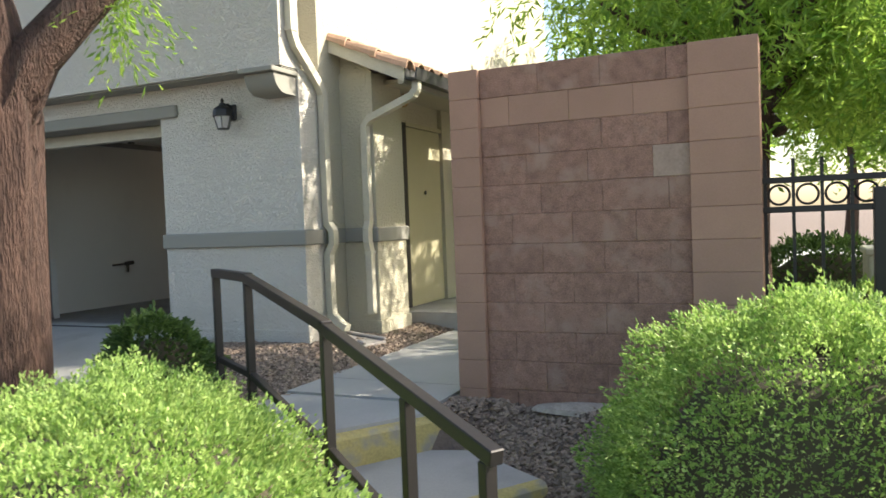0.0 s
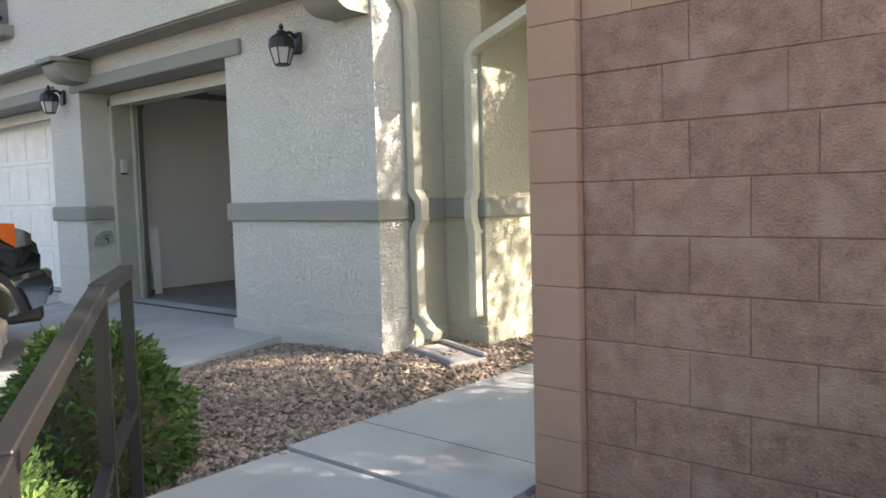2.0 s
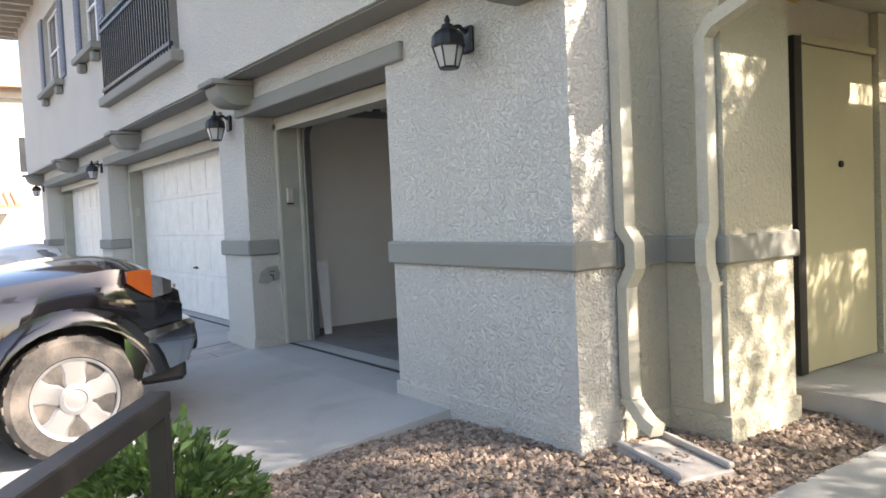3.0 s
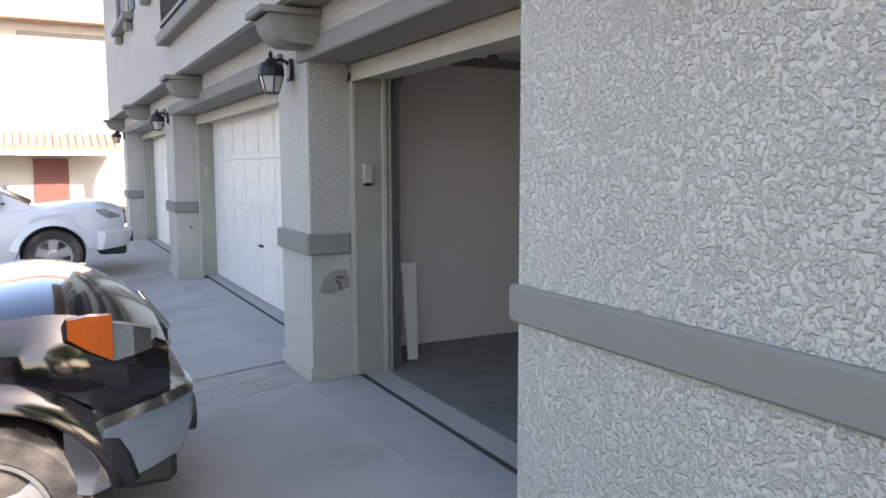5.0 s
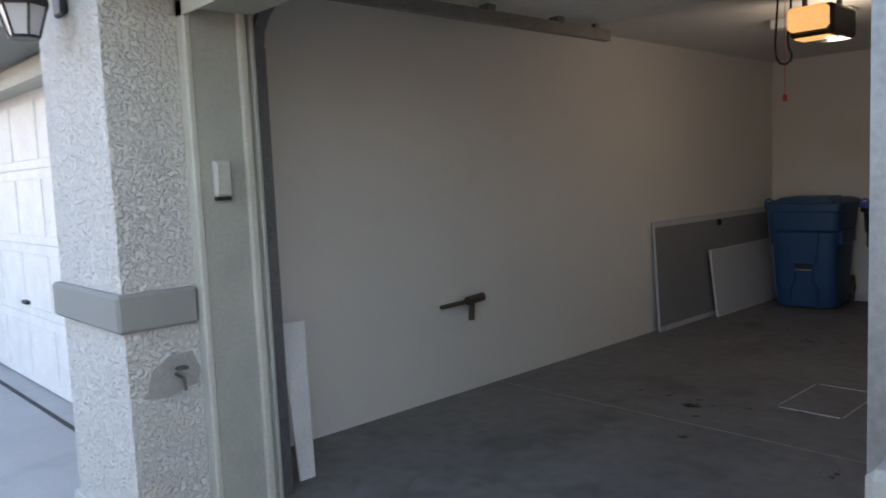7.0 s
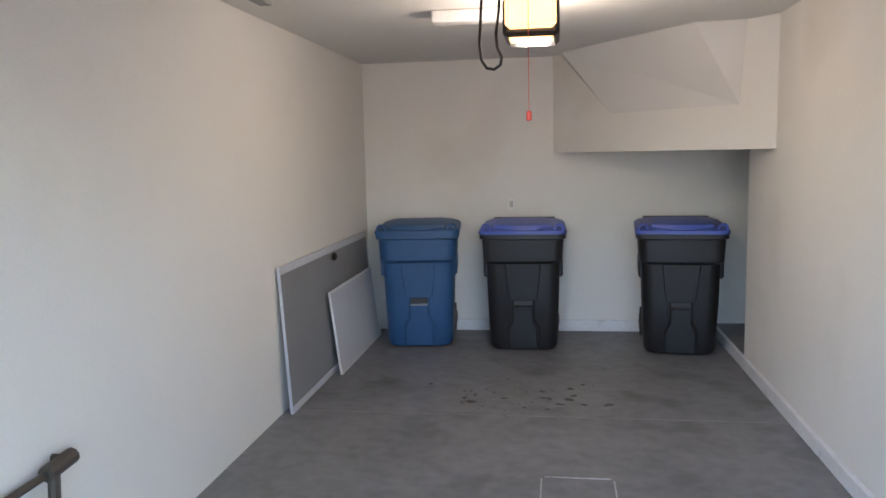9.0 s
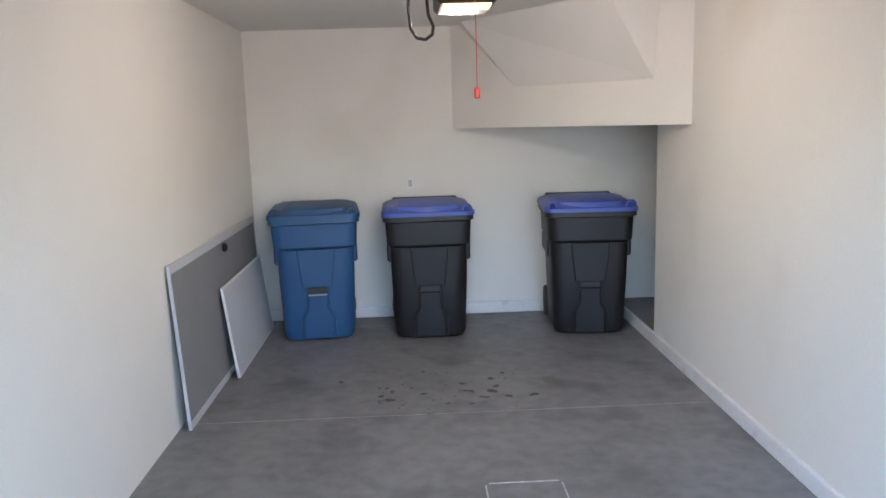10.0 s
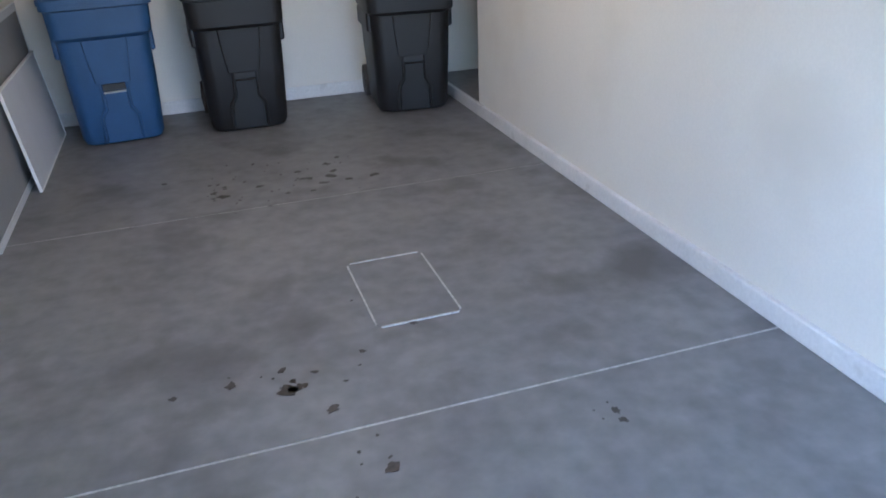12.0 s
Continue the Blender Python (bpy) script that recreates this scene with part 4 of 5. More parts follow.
prism(b := bmesh.new(), [(6.12, 0.60), (6.15, 0.70), (6.22, 0.745), (6.31, 0.75), (6.34, 0.68), (6.33, 0.62), (6.25, 0.60), (6.20, 0.585)], "x", -8.192, -8.186)
part("patch", b, DAMP, hb)
rod(b := bmesh.new(), (-8.187, 6.24, 0.67), (-8.12, 6.24, 0.665), 0.007)
rod(b, (-8.12, 6.24, 0.67), (-8.11, 6.24, 0.62), 0.007)
part("spigot", b, RUST, hb)
lathe(b := bmesh.new(), [(0.025, 0), (0.025, 0.008)], pose(-8.13, 6.24, 0.70), 10)
part("wheel", b, RUST, hb)
for x in (-13.9,):
    h2 = thing("hose_bib", "small metal hose tap on the pier", "tap")
    rod(b := bmesh.new(), (x - 0.001, 6.24, 0.67), (x + 0.07, 6.24, 0.66), 0.012)
    part("spigot", b, RUST, h2)
    k2 = thing("keypad", "beige garage keypad on the jamb", "keypad")
    part("case", bx(x + 0.053, x + 0.085, 6.42, 6.49, 1.345, 1.485, 0.008), UTILITY, k2)

# ---- upper floor openings ----
def window(x0, x1, z0, z1, n):
    w = tagged(new("window_%d" % n), "window with slate blue shutters and a corbelled sill", kind="structure")
    y = UP0 + 0.10
    part("pane", bx(x0, x1, y + 0.02, y + 0.03, z0, z1), GLASS_DARK, w)
    for a, b in ((x0, x0 + 0.05), (x1 - 0.05, x1), ((x0 + x1) / 2 - 0.03, (x0 + x1) / 2 + 0.03)):
        part("window_frame", bx(a, b, y - 0.02, y + 0.018, z0, z1, 0.004), WHITE_PAINT, w)
    for c, d in ((z0, z0 + 0.05), (z1 - 0.05, z1), ((z0 + z1) / 2 - 0.02, (z0 + z1) / 2 + 0.02)):
        part("window_frame", bx(x0 + 0.05, x1 - 0.05, y - 0.018, y + 0.017, c, d, 0.004), WHITE_PAINT, w)
    for a in (x0 - 0.36, x1 + 0.02):
        sh = part("shutter", bx(a, a + 0.34, UP0 - 0.035, UP0 - 0.001, z0 - 0.02, z1 + 0.02, 0.004), SHUTTER, w)
        for k in range(16):
            part("slat", bx(a + 0.04, a + 0.30, UP0 - 0.044, UP0 - 0.034, z0 + 0.05 + k * 0.078, z0 + 0.10 + k * 0.078), SHUTTER, sh)
    part("window_sill", bx(x0 - 0.1, x1 + 0.1, UP0 - 0.16, UP0 - 0.001, z0 - 0.12, z0 - 0.03, 0.01), TRIM, w)
    for a in (x0 + 0.05, x1 - 0.2):
        part("sill_corbel", bx(a, a + 0.15, UP0 - 0.12, UP0 - 0.001, z0 - 0.26, z0 - 0.122, 0.02), TRIM, w)


for n, a in enumerate(WINDOWS):
    window(*a, n + 1)
bal = thing("balcony_railing", "black iron balcony railing on a taupe ledge", "railing")
part("ledge", bx(BALC[0] - 0.12, BALC[1] + 0.12, UP0 - 0.13, UP0 + 0.2, 2.80, 2.915, 0.012), TRIM, bal)
for z in (3.86, 3.76, 3.0):
    part("rail", bx(BALC[0], BALC[1], UP0 - 0.10, UP0 - 0.06, z - 0.02, z + 0.02), IRON, bal)
for i in range(30):
    x = BALC[0] + 0.05 + i * (BALC[1] - BALC[0] - 0.1) / 29
    part("baluster", bx(x - 0.009, x + 0.009, UP0 - 0.089, UP0 - 0.071, 2.90, 3.85), IRON, bal)
structure("balcony_floor", bx(BALC[0] - 0.2, BALC[1] + 0.2, 6.101, 7.6, 2.76, 2.90), CONCRETE)
structure("balcony_wall", bx(BALC[0] - 0.2, BALC[1] + 0.2, 7.5, 7.6, 2.901, 5.6), STUCCO)
structure("balcony_wall", bx(BALC[0] - 0.3, BALC[0] - 0.005, 6.101, 7.5, 2.901, 5.6), STUCCO)
structure("balcony_wall", bx(BALC[1] + 0.005, BALC[1] + 0.3, 6.101, 7.5, 2.901, 5.6), STUCCO)
gd = tagged(new("window_3"), "dark sliding glass door behind the balcony railing", kind="structure")
part("pane", bx(-11.8, -9.6, 7.46, 7.49, 2.95, 4.95), GLASS_DARK, gd)
part("window_frame", bx(-10.74, -10.66, 7.44, 7.46, 2.95, 4.95), WHITE_PAINT, gd)


# ---- vehicles, parked with the nose to the doors ----
def vehicle(name, label, xr, width, nose, wheel_y, ground_at, paint, p, bumper_mat):
    """xr: the sunward flank; p: heights above the ground and lengths."""
    th = thing(name, label, "truck" if name == "pickup_truck" else "car")
    cx, hw = xr - width / 2, width / 2
    L0, tail = nose, nose - p["length"]
    wr = p["wheel"]
    gz = ground_at
    tilt = p["tilt"]

    def g(y):
        return gz + (y - wheel_y) * tilt
    wheels = [wheel_y, wheel_y - p["base"]]
    rings = []
    y = nose - 0.0
    steps = [nose - i * 0.05 for i in range(int(p["length"] / 0.05) + 1)]
    for y in steps:
        s = nose - y
        bottom = p["sill"] if s > 0.36 else p["bumper"][1] - 0.03
        for w in wheels:
            a = (wr + 0.075) ** 2 - (y - w) ** 2
            if a > 0:
                bottom = max(bottom, wr + math.sqrt(a) * 0.96)
        ends = min(s / 0.45, 1)
        half = hw - 0.17 * (1 - ends) ** 2
        top = p["hood"] - p["drop"] * max(0, 1 - s / 0.5) ** 2.0
        if s > p["hood_len"]:
            top = p["hood"] + 0.03
        if y < tail + 0.2:
            half -= 0.05
        sh = p["shoulder"]
        z = g(y)
        bev = min(0.16, (top - bottom) * 0.45)
        ring = [(-half + 0.03, bottom), (-half, bottom + 0.04), (-half - 0.012, (bottom + top) / 2), (-half + sh * 0.4, top - bev), (-half + sh, top - bev * 0.45), (-half + sh + 0.14, top - 0.03), (-half * 0.4, top),
                (half * 0.4, top), (half - sh - 0.14, top - 0.03), (half - sh, top - bev * 0.45), (half - sh * 0.4, top - bev), (half + 0.012, (bottom + top) / 2), (half, bottom + 0.04), (half - 0.03, bottom)]
        rings.append([Vector((cx + a, y, z + b)) for a, b in ring])
    part("body", loft(bmesh.new(), rings), paint, th, smooth=True)
    # cabin
    c0, c1 = nose - p["hood_len"], nose - p["hood_len"] - p["cab"]
    rr = []
    for y, zt, inset in ((c0, p["hood"] + 0.0, 0.10), (c0 - p["screen"], p["roof"] - 0.06, 0.24), (c0 - p["screen"] - 0.3, p["roof"], 0.26), (c1 + 0.35, p["roof"] - 0.02, 0.26), (c1, p["hood"] + 0.02, 0.16)):
        zb = p["hood"] - 0.1
        rr.append([Vector((cx + a, y, g(y) + b)) for a, b in ((-hw + 0.06, zb), (-hw + inset, zt), (hw - inset, zt), (hw - 0.06, zb))])
    part("cabin", loft(bmesh.new(), rr), paint, th, smooth=False)
    bm2 = bmesh.new()
    y0, y1 = c0 - 0.02, c0 - p["screen"] + 0.04
    loft(bm2, [[Vector((cx + a, y, g(y) + z + dz)) for a, dz in ((-w, 0.012), (w, 0.012), (w, 0.02), (-w, 0.02))] for y, z, w in ((y0, p["hood"] + 0.02, hw - 0.16), (y1, p["roof"] - 0.09, hw - 0.30))])
    part("windscreen", bm2, GLASS_DARK, th)
    for sx in (1, -1):
        b = bmesh.new()
        xa = cx + sx * (hw - 0.10)
        xb = cx + sx * (hw - 0.235)
        loft(b, [[Vector((xa + sx * o, c0 - 0.3, g(c0) + p["hood"] + 0.04)), Vector((xb + sx * o, c0 - p["screen"] - 0.15, g(c0) + p["roof"] - 0.10)), Vector((xb + sx * o, c1 + 0.45, g(c1) + p["roof"] - 0.10)), Vector((xa + sx * o, c1 + 0.2, g(c1) + p["hood"] + 0.06))] for o in (0.0, 0.02)])
        part("side_window", b, GLASS_DARK, th)
        m = part("mirror", bx(cx + sx * (hw + 0.02), cx + sx * (hw + 0.22), c0 - 0.45, c0 - 0.33, g(c0) + p["hood"] + 0.05, g(c0) + p["hood"] + 0.25, 0.03), paint, th)
        # headlamp wrapping the corner, with the amber marker behind it
        hz0, hz1 = p["lamp"]
        b = bmesh.new()
        sec = []
        for s, w in ((0.46, 0.0), (0.215, 0.0), (0.14, 0.0), (0.07, -0.02), (0.03, -0.10)):
            yy = nose - s
            half = hw - 0.17 * (1 - min(s / 0.45, 1)) ** 2 + 0.014
            x = cx + sx * (half + min(w, 0) * 1.0)
            k = (0.46 - s) / 0.42
            zb, zt = hz0, hz1 - 0.13 * k * k
            sec.append([Vector((x, yy, g(yy) + zb)), Vector((x, yy, g(yy) + zt)), Vector((x - sx * 0.06, yy, g(yy) + zt)), Vector((x - sx * 0.06, yy, g(yy) + zb))])
        hl = part("headlight", loft(b, sec[1:]), LENS, th, "clear headlight")
        b = bmesh.new()
        am = []
        for s, lo2, hi2 in ((0.37, 0.12, 0.0), (0.30, 0.06, 0.0), (0.217, 0.0, 0.015)):
            yy = nose - s
            x = cx + sx * (hw - 0.17 * (1 - min(s / 0.45, 1)) ** 2 + 0.018)
            za, zz = hz0 + lo2, hz1 - hi2
            am.append([Vector((x, yy, g(yy) + za)), Vector((x, yy, g(yy) + zz)), Vector((x - sx * 0.05, yy, g(yy) + zz)), Vector((x - sx * 0.05, yy, g(yy) + za))])
        part("turn_signal", loft(b, am), p["marker"], th, "orange turn signal")
        # wheel arch flares and wheels
        for w in wheels:
            b = bmesh.new()
            rings2 = []
            for i in range(15):
                a = math.pi * (0.06 + 0.88 * i / 14)
                ring = []
                for r, o in ((wr + 0.06, 0.0), (wr + 0.07, 0.045), (wr + 0.12, 0.04), (wr + 0.17, 0.0)):
                    yy = w + r * math.cos(a)
                    ring.append(Vector((cx + sx * (hw + o + 0.006), yy, g(w) + wr + r * math.sin(a) * 0.98)))
                rings2.append(ring)
            part("arch_flare", loft(b, rings2), paint, th, smooth=True)
            M = Matrix.Translation((cx + sx * (hw - 0.115), w, g(w) + wr)) @ Matrix.Rotation(sx * math.pi / 2, 4, "Y")
            part("wheel_well", lathe(bmesh.new(), [(wr + 0.06, -0.30), (wr + 0.06, -0.28), (0.05, -0.28)], M, 24), PLASTIC_BLACK, th)
            wl = thing_part("wheel", th)
            b = bmesh.new()
            lathe(b, [(wr * 0.62, -0.10), (wr * 0.9, -0.115), (wr * 0.985, -0.09), (wr, -0.04), (wr, 0.04), (wr * 0.985, 0.09), (wr * 0.9, 0.115), (wr * 0.66, 0.10), (wr * 0.63, 0.07)], M, 40)
            part("tyre", b, RUBBER, wl, smooth=True)
            for k in range(44):
                a = 2 * math.pi * k / 44
                q = M @ pose(0, 0, 0, 0, 0, math.degrees(a)) @ pose(wr + 0.002, 0, 0.05 if k % 2 else -0.05)
                if p["treads"]:
                    part("tread_block", box(bmesh.new(), -0.010, -0.0005, -0.021, 0.021, -0.043, 0.043, 0, q), RUBBER, wl)
            lathe(b := bmesh.new(), [(wr * 0.63, 0.05), (wr * 0.645, 0.095), (wr * 0.60, 0.09), (wr * 0.56, 0.03), (wr * 0.2, 0.02)], M, 36)
            part("rim", b, SILVER, wl, smooth=True)
            part("brake_disc", lathe(bmesh.new(), [(wr * 0.54, 0.031), (wr * 0.5, 0.034)], M, 24), IRON, wl)
            for k in range(5):
                q = M @ pose(0, 0, 0.062, 0, 0, 72 * k + 36)
                b = bmesh.new()
                loft(b, [[q @ Vector((r, s * hwid, h)) for s, h in ((-1, 0), (-0.7, 0.022), (0.7, 0.022), (1, 0))] for r, hwid in ((wr * 0.14, 0.05), (wr * 0.28, 0.072), (wr * 0.42, 0.068), (wr * 0.62, 0.100))])
                part("spoke", b, SILVER, wl, smooth=True)
            lathe(b := bmesh.new(), [(wr * 0.25, 0.05), (wr * 0.24, 0.09), (wr * 0.17, 0.096), (wr * 0.16, 0.085), (0.01, 0.088)], M, 20)
            part("hub_cap", b, SILVER, wl, smooth=True)
    # bumper wrapping the nose
    bz0, bz1 = p["bumper"]
    sec = []
    for i in range(17):
        u = -1 + 2 * i / 16
        bow = abs(u) ** 3
        xx = cx + u * (hw + 0.02)
        yy = nose + 0.10 - 0.34 * max(0, (abs(u) - 0.72) / 0.28) ** 1.5 - 0.06 * bow
        z = g(yy)
        sec.append([Vector((xx, yy, z + bz1)), Vector((xx + 0.02 * u, yy + 0.03, z + bz1 - 0.03)), Vector((xx + 0.02 * u, yy + 0.025, z + (bz0 + bz1) / 2)), Vector((xx, yy - 0.02, z + bz0)), Vector((xx * 0.96 + cx * 0.04, yy - 0.10, z + bz0 + 0.01)), Vector((xx * 0.96 + cx * 0.04, yy - 0.10, z + bz1))])
    part("bumper", loft(bmesh.new(), sec), bumper_mat, th, "bright metal front bumper" if bumper_mat == CHROME else "", smooth=True)
    part("air_dam", bx(cx - hw * 0.8, cx + hw * 0.8, nose - 0.35, nose + 0.02, g(nose) + bz0 - 0.12, g(nose) + bz0 + 0.02, 0.03), PLASTIC_BLACK, th)
    gr = part("grille", bx(cx - hw * 0.55, cx + hw * 0.55, nose - 0.1, nose + 0.035, g(nose) + bz1 + 0.02, g(nose) + p["hood"] - p["drop"] - 0.02, 0.02), PLASTIC_BLACK, th)
    for i in range(3):
        z = g(nose) + bz1 + 0.05 + i * 0.075
        part("grille_bar", bx(cx - hw * 0.54, cx + hw * 0.54, nose + 0.02, nose + 0.045, z, z + 0.028, 0.006), CHROME if bumper_mat == CHROME else PLASTIC_BLACK, gr)
    for sx in (1, -1):
        M = Matrix.Translation((cx + sx * hw * 0.66, nose + 0.085, g(nose) + (bz0 + bz1) / 2)) @ Matrix.Rotation(-math.pi / 2, 4, "X")
        fl = part("fog_light", lathe(bmesh.new(), [(0.085, -0.02), (0.085, 0.026), (0.07, 0.03), (0.065, 0.02), (0.01, 0.022)], M, 20), IRON, th, smooth=True)
    return th


def thing_part(name, parent):
    e = new(name)
    e.parent = parent
    return e


TRUCK = dict(length=5.3, wheel=0.385, base=3.2, sill=0.42, hood=1.19, drop=0.24, hood_len=1.35, screen=0.75, cab=2.2, roof=1.78, shoulder=0.05, lamp=(0.90, 1.09), bumper=(0.42, 0.70), tilt=0.095, marker=AMBER, treads=True)
vehicle("pickup_truck", "black pickup truck with orange marker lights and silver alloy wheels", -6.26, 1.86, 4.88, 4.19, -0.215, BLACK_PAINT, TRUCK, CHROME)
SUV = dict(length=4.8, wheel=0.36, base=2.8, sill=0.32, hood=1.06, drop=0.16, hood_len=1.15, screen=0.9, cab=3.0, roof=1.68, shoulder=0.06, lamp=(0.78, 0.93), bumper=(0.36, 0.62), tilt=0.095, marker=LENS, treads=False)
vehicle("suv", "white sport utility vehicle parked before a garage door", -14.75, 1.9, 5.50, 4.58, -0.09, WHITE_CAR, SUV, WHITE_CAR)

# ---- inside the garage ----
def bin_cart(x, y, turn, body_mat, lid_mat, label):
    th = thing("wheeled_bin", label, "bin", "wheeled bins")
    h = 1.0
    M = pose(x, y, 0, 0, 0, turn) @ Matrix.Diagonal((1, 1, 0.97, 1))

    def ring(hx, y0, y1, z, r):
        return [M @ p for p in rrect(0, (y0 + y1) / 2, hx, (y1 - y0) / 2, r, z)]
    b = loft(bmesh.new(), [ring(0.255, -0.02, 0.50, 0.012, 0.09), ring(0.27, -0.035, 0.52, 0.05, 0.09), ring(0.285, -0.065, 0.57, 0.45, 0.09), ring(0.292, -0.08, 0.60, 0.74, 0.09),
                           ring(0.312, -0.115, 0.62, 0.765, 0.08), ring(0.32, -0.125, 0.635, 0.94, 0.08), ring(0.338, -0.145, 0.65, 0.95, 0.07), ring(0.338, -0.145, 0.65, 0.985, 0.07)])
    part("body", b, body_mat, th, smooth=True)
    # front relief: raised rib, funnel-shaped ridge and catch
    def front(x, z, o=0.0):
        return M @ Vector((x, -0.032 - 0.066 * z - o, z))
    part("front_rib", loft(bmesh.new(), [[front(-w - 0.02, z, -0.02), front(-w, z, 0.011), front(w, z, 0.011), front(w + 0.02, z, -0.02)] for z, w in ((0.44, 0.105), (0.60, 0.125), (0.738, 0.135))]), body_mat, th)
    part("foot_panel", loft(bmesh.new(), [[front(-w - 0.012, z, -0.02), front(-w, z, 0.008), front(w, z, 0.008), front(w + 0.012, z, -0.02)] for z, w in ((0.025, 0.105), (0.20, 0.105), (0.26, 0.066), (0.385, 0.066))]), body_mat, th)
    for sx in (-1, 1):
        tube(b := bmesh.new(), [front(sx * w, z, 0.006) for z, w in ((0.025, 0.125), (0.20, 0.123), (0.265, 0.083), (0.44, 0.08))], 0.010, 8)
        part("front_ridge", b, body_mat, th, smooth=True)
    part("catch_bar", box(bmesh.new(), -0.072, 0.072, -0.085, -0.062, 0.375, 0.388, 0.004, M), SILVER if body_mat == BIN_BLUE else body_mat, th)
    part("pocket", box(bmesh.new(), -0.074, 0.074, -0.070, -0.05, 0.392, 0.438, 0.004, M), PLASTIC_BLACK, th)
    for sx in (-1, 1):
        part("side_step", box(bmesh.new(), sx * 0.295 - 0.02, sx * 0.295 + 0.02, 0.0, 0.50, 0.62, 0.76, 0.012, M), body_mat, th)
    lid = part("lid", loft(bmesh.new(), [ring(0.345, -0.155, 0.66, 0.987, 0.07), ring(0.345, -0.155, 0.66, 1.015, 0.07), ring(0.325, -0.12, 0.64, 1.035, 0.07), ring(0.27, -0.04, 0.60, 1.055, 0.09), ring(0.15, 0.1, 0.5, 1.058, 0.06)]), lid_mat, th, smooth=True)
    part("lid_crown", loft(bmesh.new(), [[M @ Vector((x, y0 - 0.045 * (1 - (x / 0.22) ** 2), z)) for x in (-0.22, -0.15, -0.05, 0.05, 0.15, 0.22)] + [M @ Vector((0.2, 0.45, z)), M @ Vector((-0.2, 0.45, z))] for y0, z in ((-0.105, 1.02), (-0.09, 1.058), (-0.05, 1.072))]), lid_mat, lid, smooth=True)
    for sx in (-1, 1):
        tube(b := bmesh.new(), [M @ Vector((sx * 0.285 + a, -0.135, z)) for a, z in ((-0.032, 1.01), (-0.03, 1.045), (-0.015, 1.064), (0.015, 1.064), (0.03, 1.045), (0.032, 1.01))], 0.009, 8)
        part("lid_hook", b, lid_mat, lid, smooth=True)
    part("handle", box(bmesh.new(), -0.27, 0.27, 0.665, 0.735, 1.03, 1.055, 0.010, M), PLASTIC_BLACK, th, "black bar handle")
    for sx in (-1, 1):
        part("handle_bracket", box(bmesh.new(), sx * 0.25 - 0.018, sx * 0.25 + 0.018, 0.648, 0.72, 0.95, 1.05, 0.008, M), PLASTIC_BLACK, th)
    for sx in (-1, 1):
        W = M @ pose(sx * 0.262, 0.60, 0.13) @ Matrix.Rotation(math.pi / 2, 4, "Y")
        wl = part("wheel", lathe(bmesh.new(), [(0.08, -0.03), (0.125, -0.028), (0.13, 0), (0.125, 0.028), (0.08, 0.03)], W, 20), RUBBER, th, smooth=True)
        part("hub", lathe(bmesh.new(), [(0.06, -0.034), (0.05, 0.036)], W, 14), PLASTIC_BLACK, wl)
    part("axle", rod(bmesh.new(), M @ Vector((-0.3, 0.60, 0.13)), M @ Vector((0.3, 0.60, 0.13)), 0.012), IRON, th)


bin_cart(-8.21, 12.35, 6, BIN_BLUE, BIN_BLUE, "blue wheeled recycling bin with a closed blue lid")
bin_cart(-7.35, 12.28, 1, BIN_BLACK, LID_BLUE, "black wheeled bin with a blue lid")
bin_cart(-6.14, 12.22, -5, BIN_BLACK, LID_BLUE, "black wheeled bin with a blue lid in the corner")


def leaning_panel(y0, y1, h, foot, top, thick, name, label, m, edge, rail):
    th = thing(name, label, "panel")
    x = GX0 + 0.016

    def strip(a, b, za, zb, o0, o1):
        def at(z, o):
            return x + foot + (top - foot) * z / h + o
        return loft(bmesh.new(), [[Vector((at(za, o0), q, za)), Vector((at(za, o1), q, za)), Vector((at(zb, o1), q, zb)), Vector((at(zb, o0), q, zb))] for q in (a, b)])
    part("board", strip(y0, y1, 0.004, h, 0, thick), m, th)
    for a, b, c, d in ((y0 - 0.004, y0 + 0.006, 0.004, h + 0.003), (y1 - 0.006, y1 + 0.004, 0.004, h + 0.003), (y0 + 0.007, y1 - 0.007, h - rail, h + 0.003), (y0 + 0.007, y1 - 0.007, 0.003, rail)):
        part("edge_strip", strip(a, b, c, d, -0.002, thick + 0.005), edge, th)
    return th


lp = leaning_panel(10.63, 12.80, 0.925, 0.045, 0.0, 0.010, "door_panel", "grey panel with pale edges leaning on the wall", PANEL_GREY, PANEL_WHITE, 0.045)
part("knob", lathe(bmesh.new(), [(0.03, 0), (0.03, 0.02), (0.012, 0.03)], pose(GX0 + 0.05, 11.7, 0.85) @ Matrix.Rotation(math.pi / 2, 4, "Y"), 12), IRON, lp)
leaning_panel(11.49, 12.74, 0.61, 0.12, 0.05, 0.010, "shelf_board", "small white board leaning on a grey panel", PANEL_WHITE, WHITE_PAINT, 0.008)

gv2 = thing("gas_valve", "dark metal pipe valve stub on the drywall", "valve")
rod(b := bmesh.new(), (GX0 + 0.05, 8.16, 0.585), (GX0 + 0.06, 8.47, 0.595), 0.014)
part("pipe", b, RUST, gv2)
rod(b := bmesh.new(), (GX0 + 0.06, 8.38, 0.595), (GX0 + 0.06, 8.52, 0.605), 0.028, 10)
part("valve_body", b, RUST, gv2)
rod(b := bmesh.new(), (GX0 + 0.06, 8.42, 0.595), (GX0 + 0.06, 8.41, 0.47), 0.02, 8)
part("drip_leg", b, RUST, gv2)
rod(b := bmesh.new(), (GX0, 8.50, 0.60), (GX0 + 0.06, 8.50, 0.60), 0.016, 8)
part("wall_stub", b, RUST, gv2)

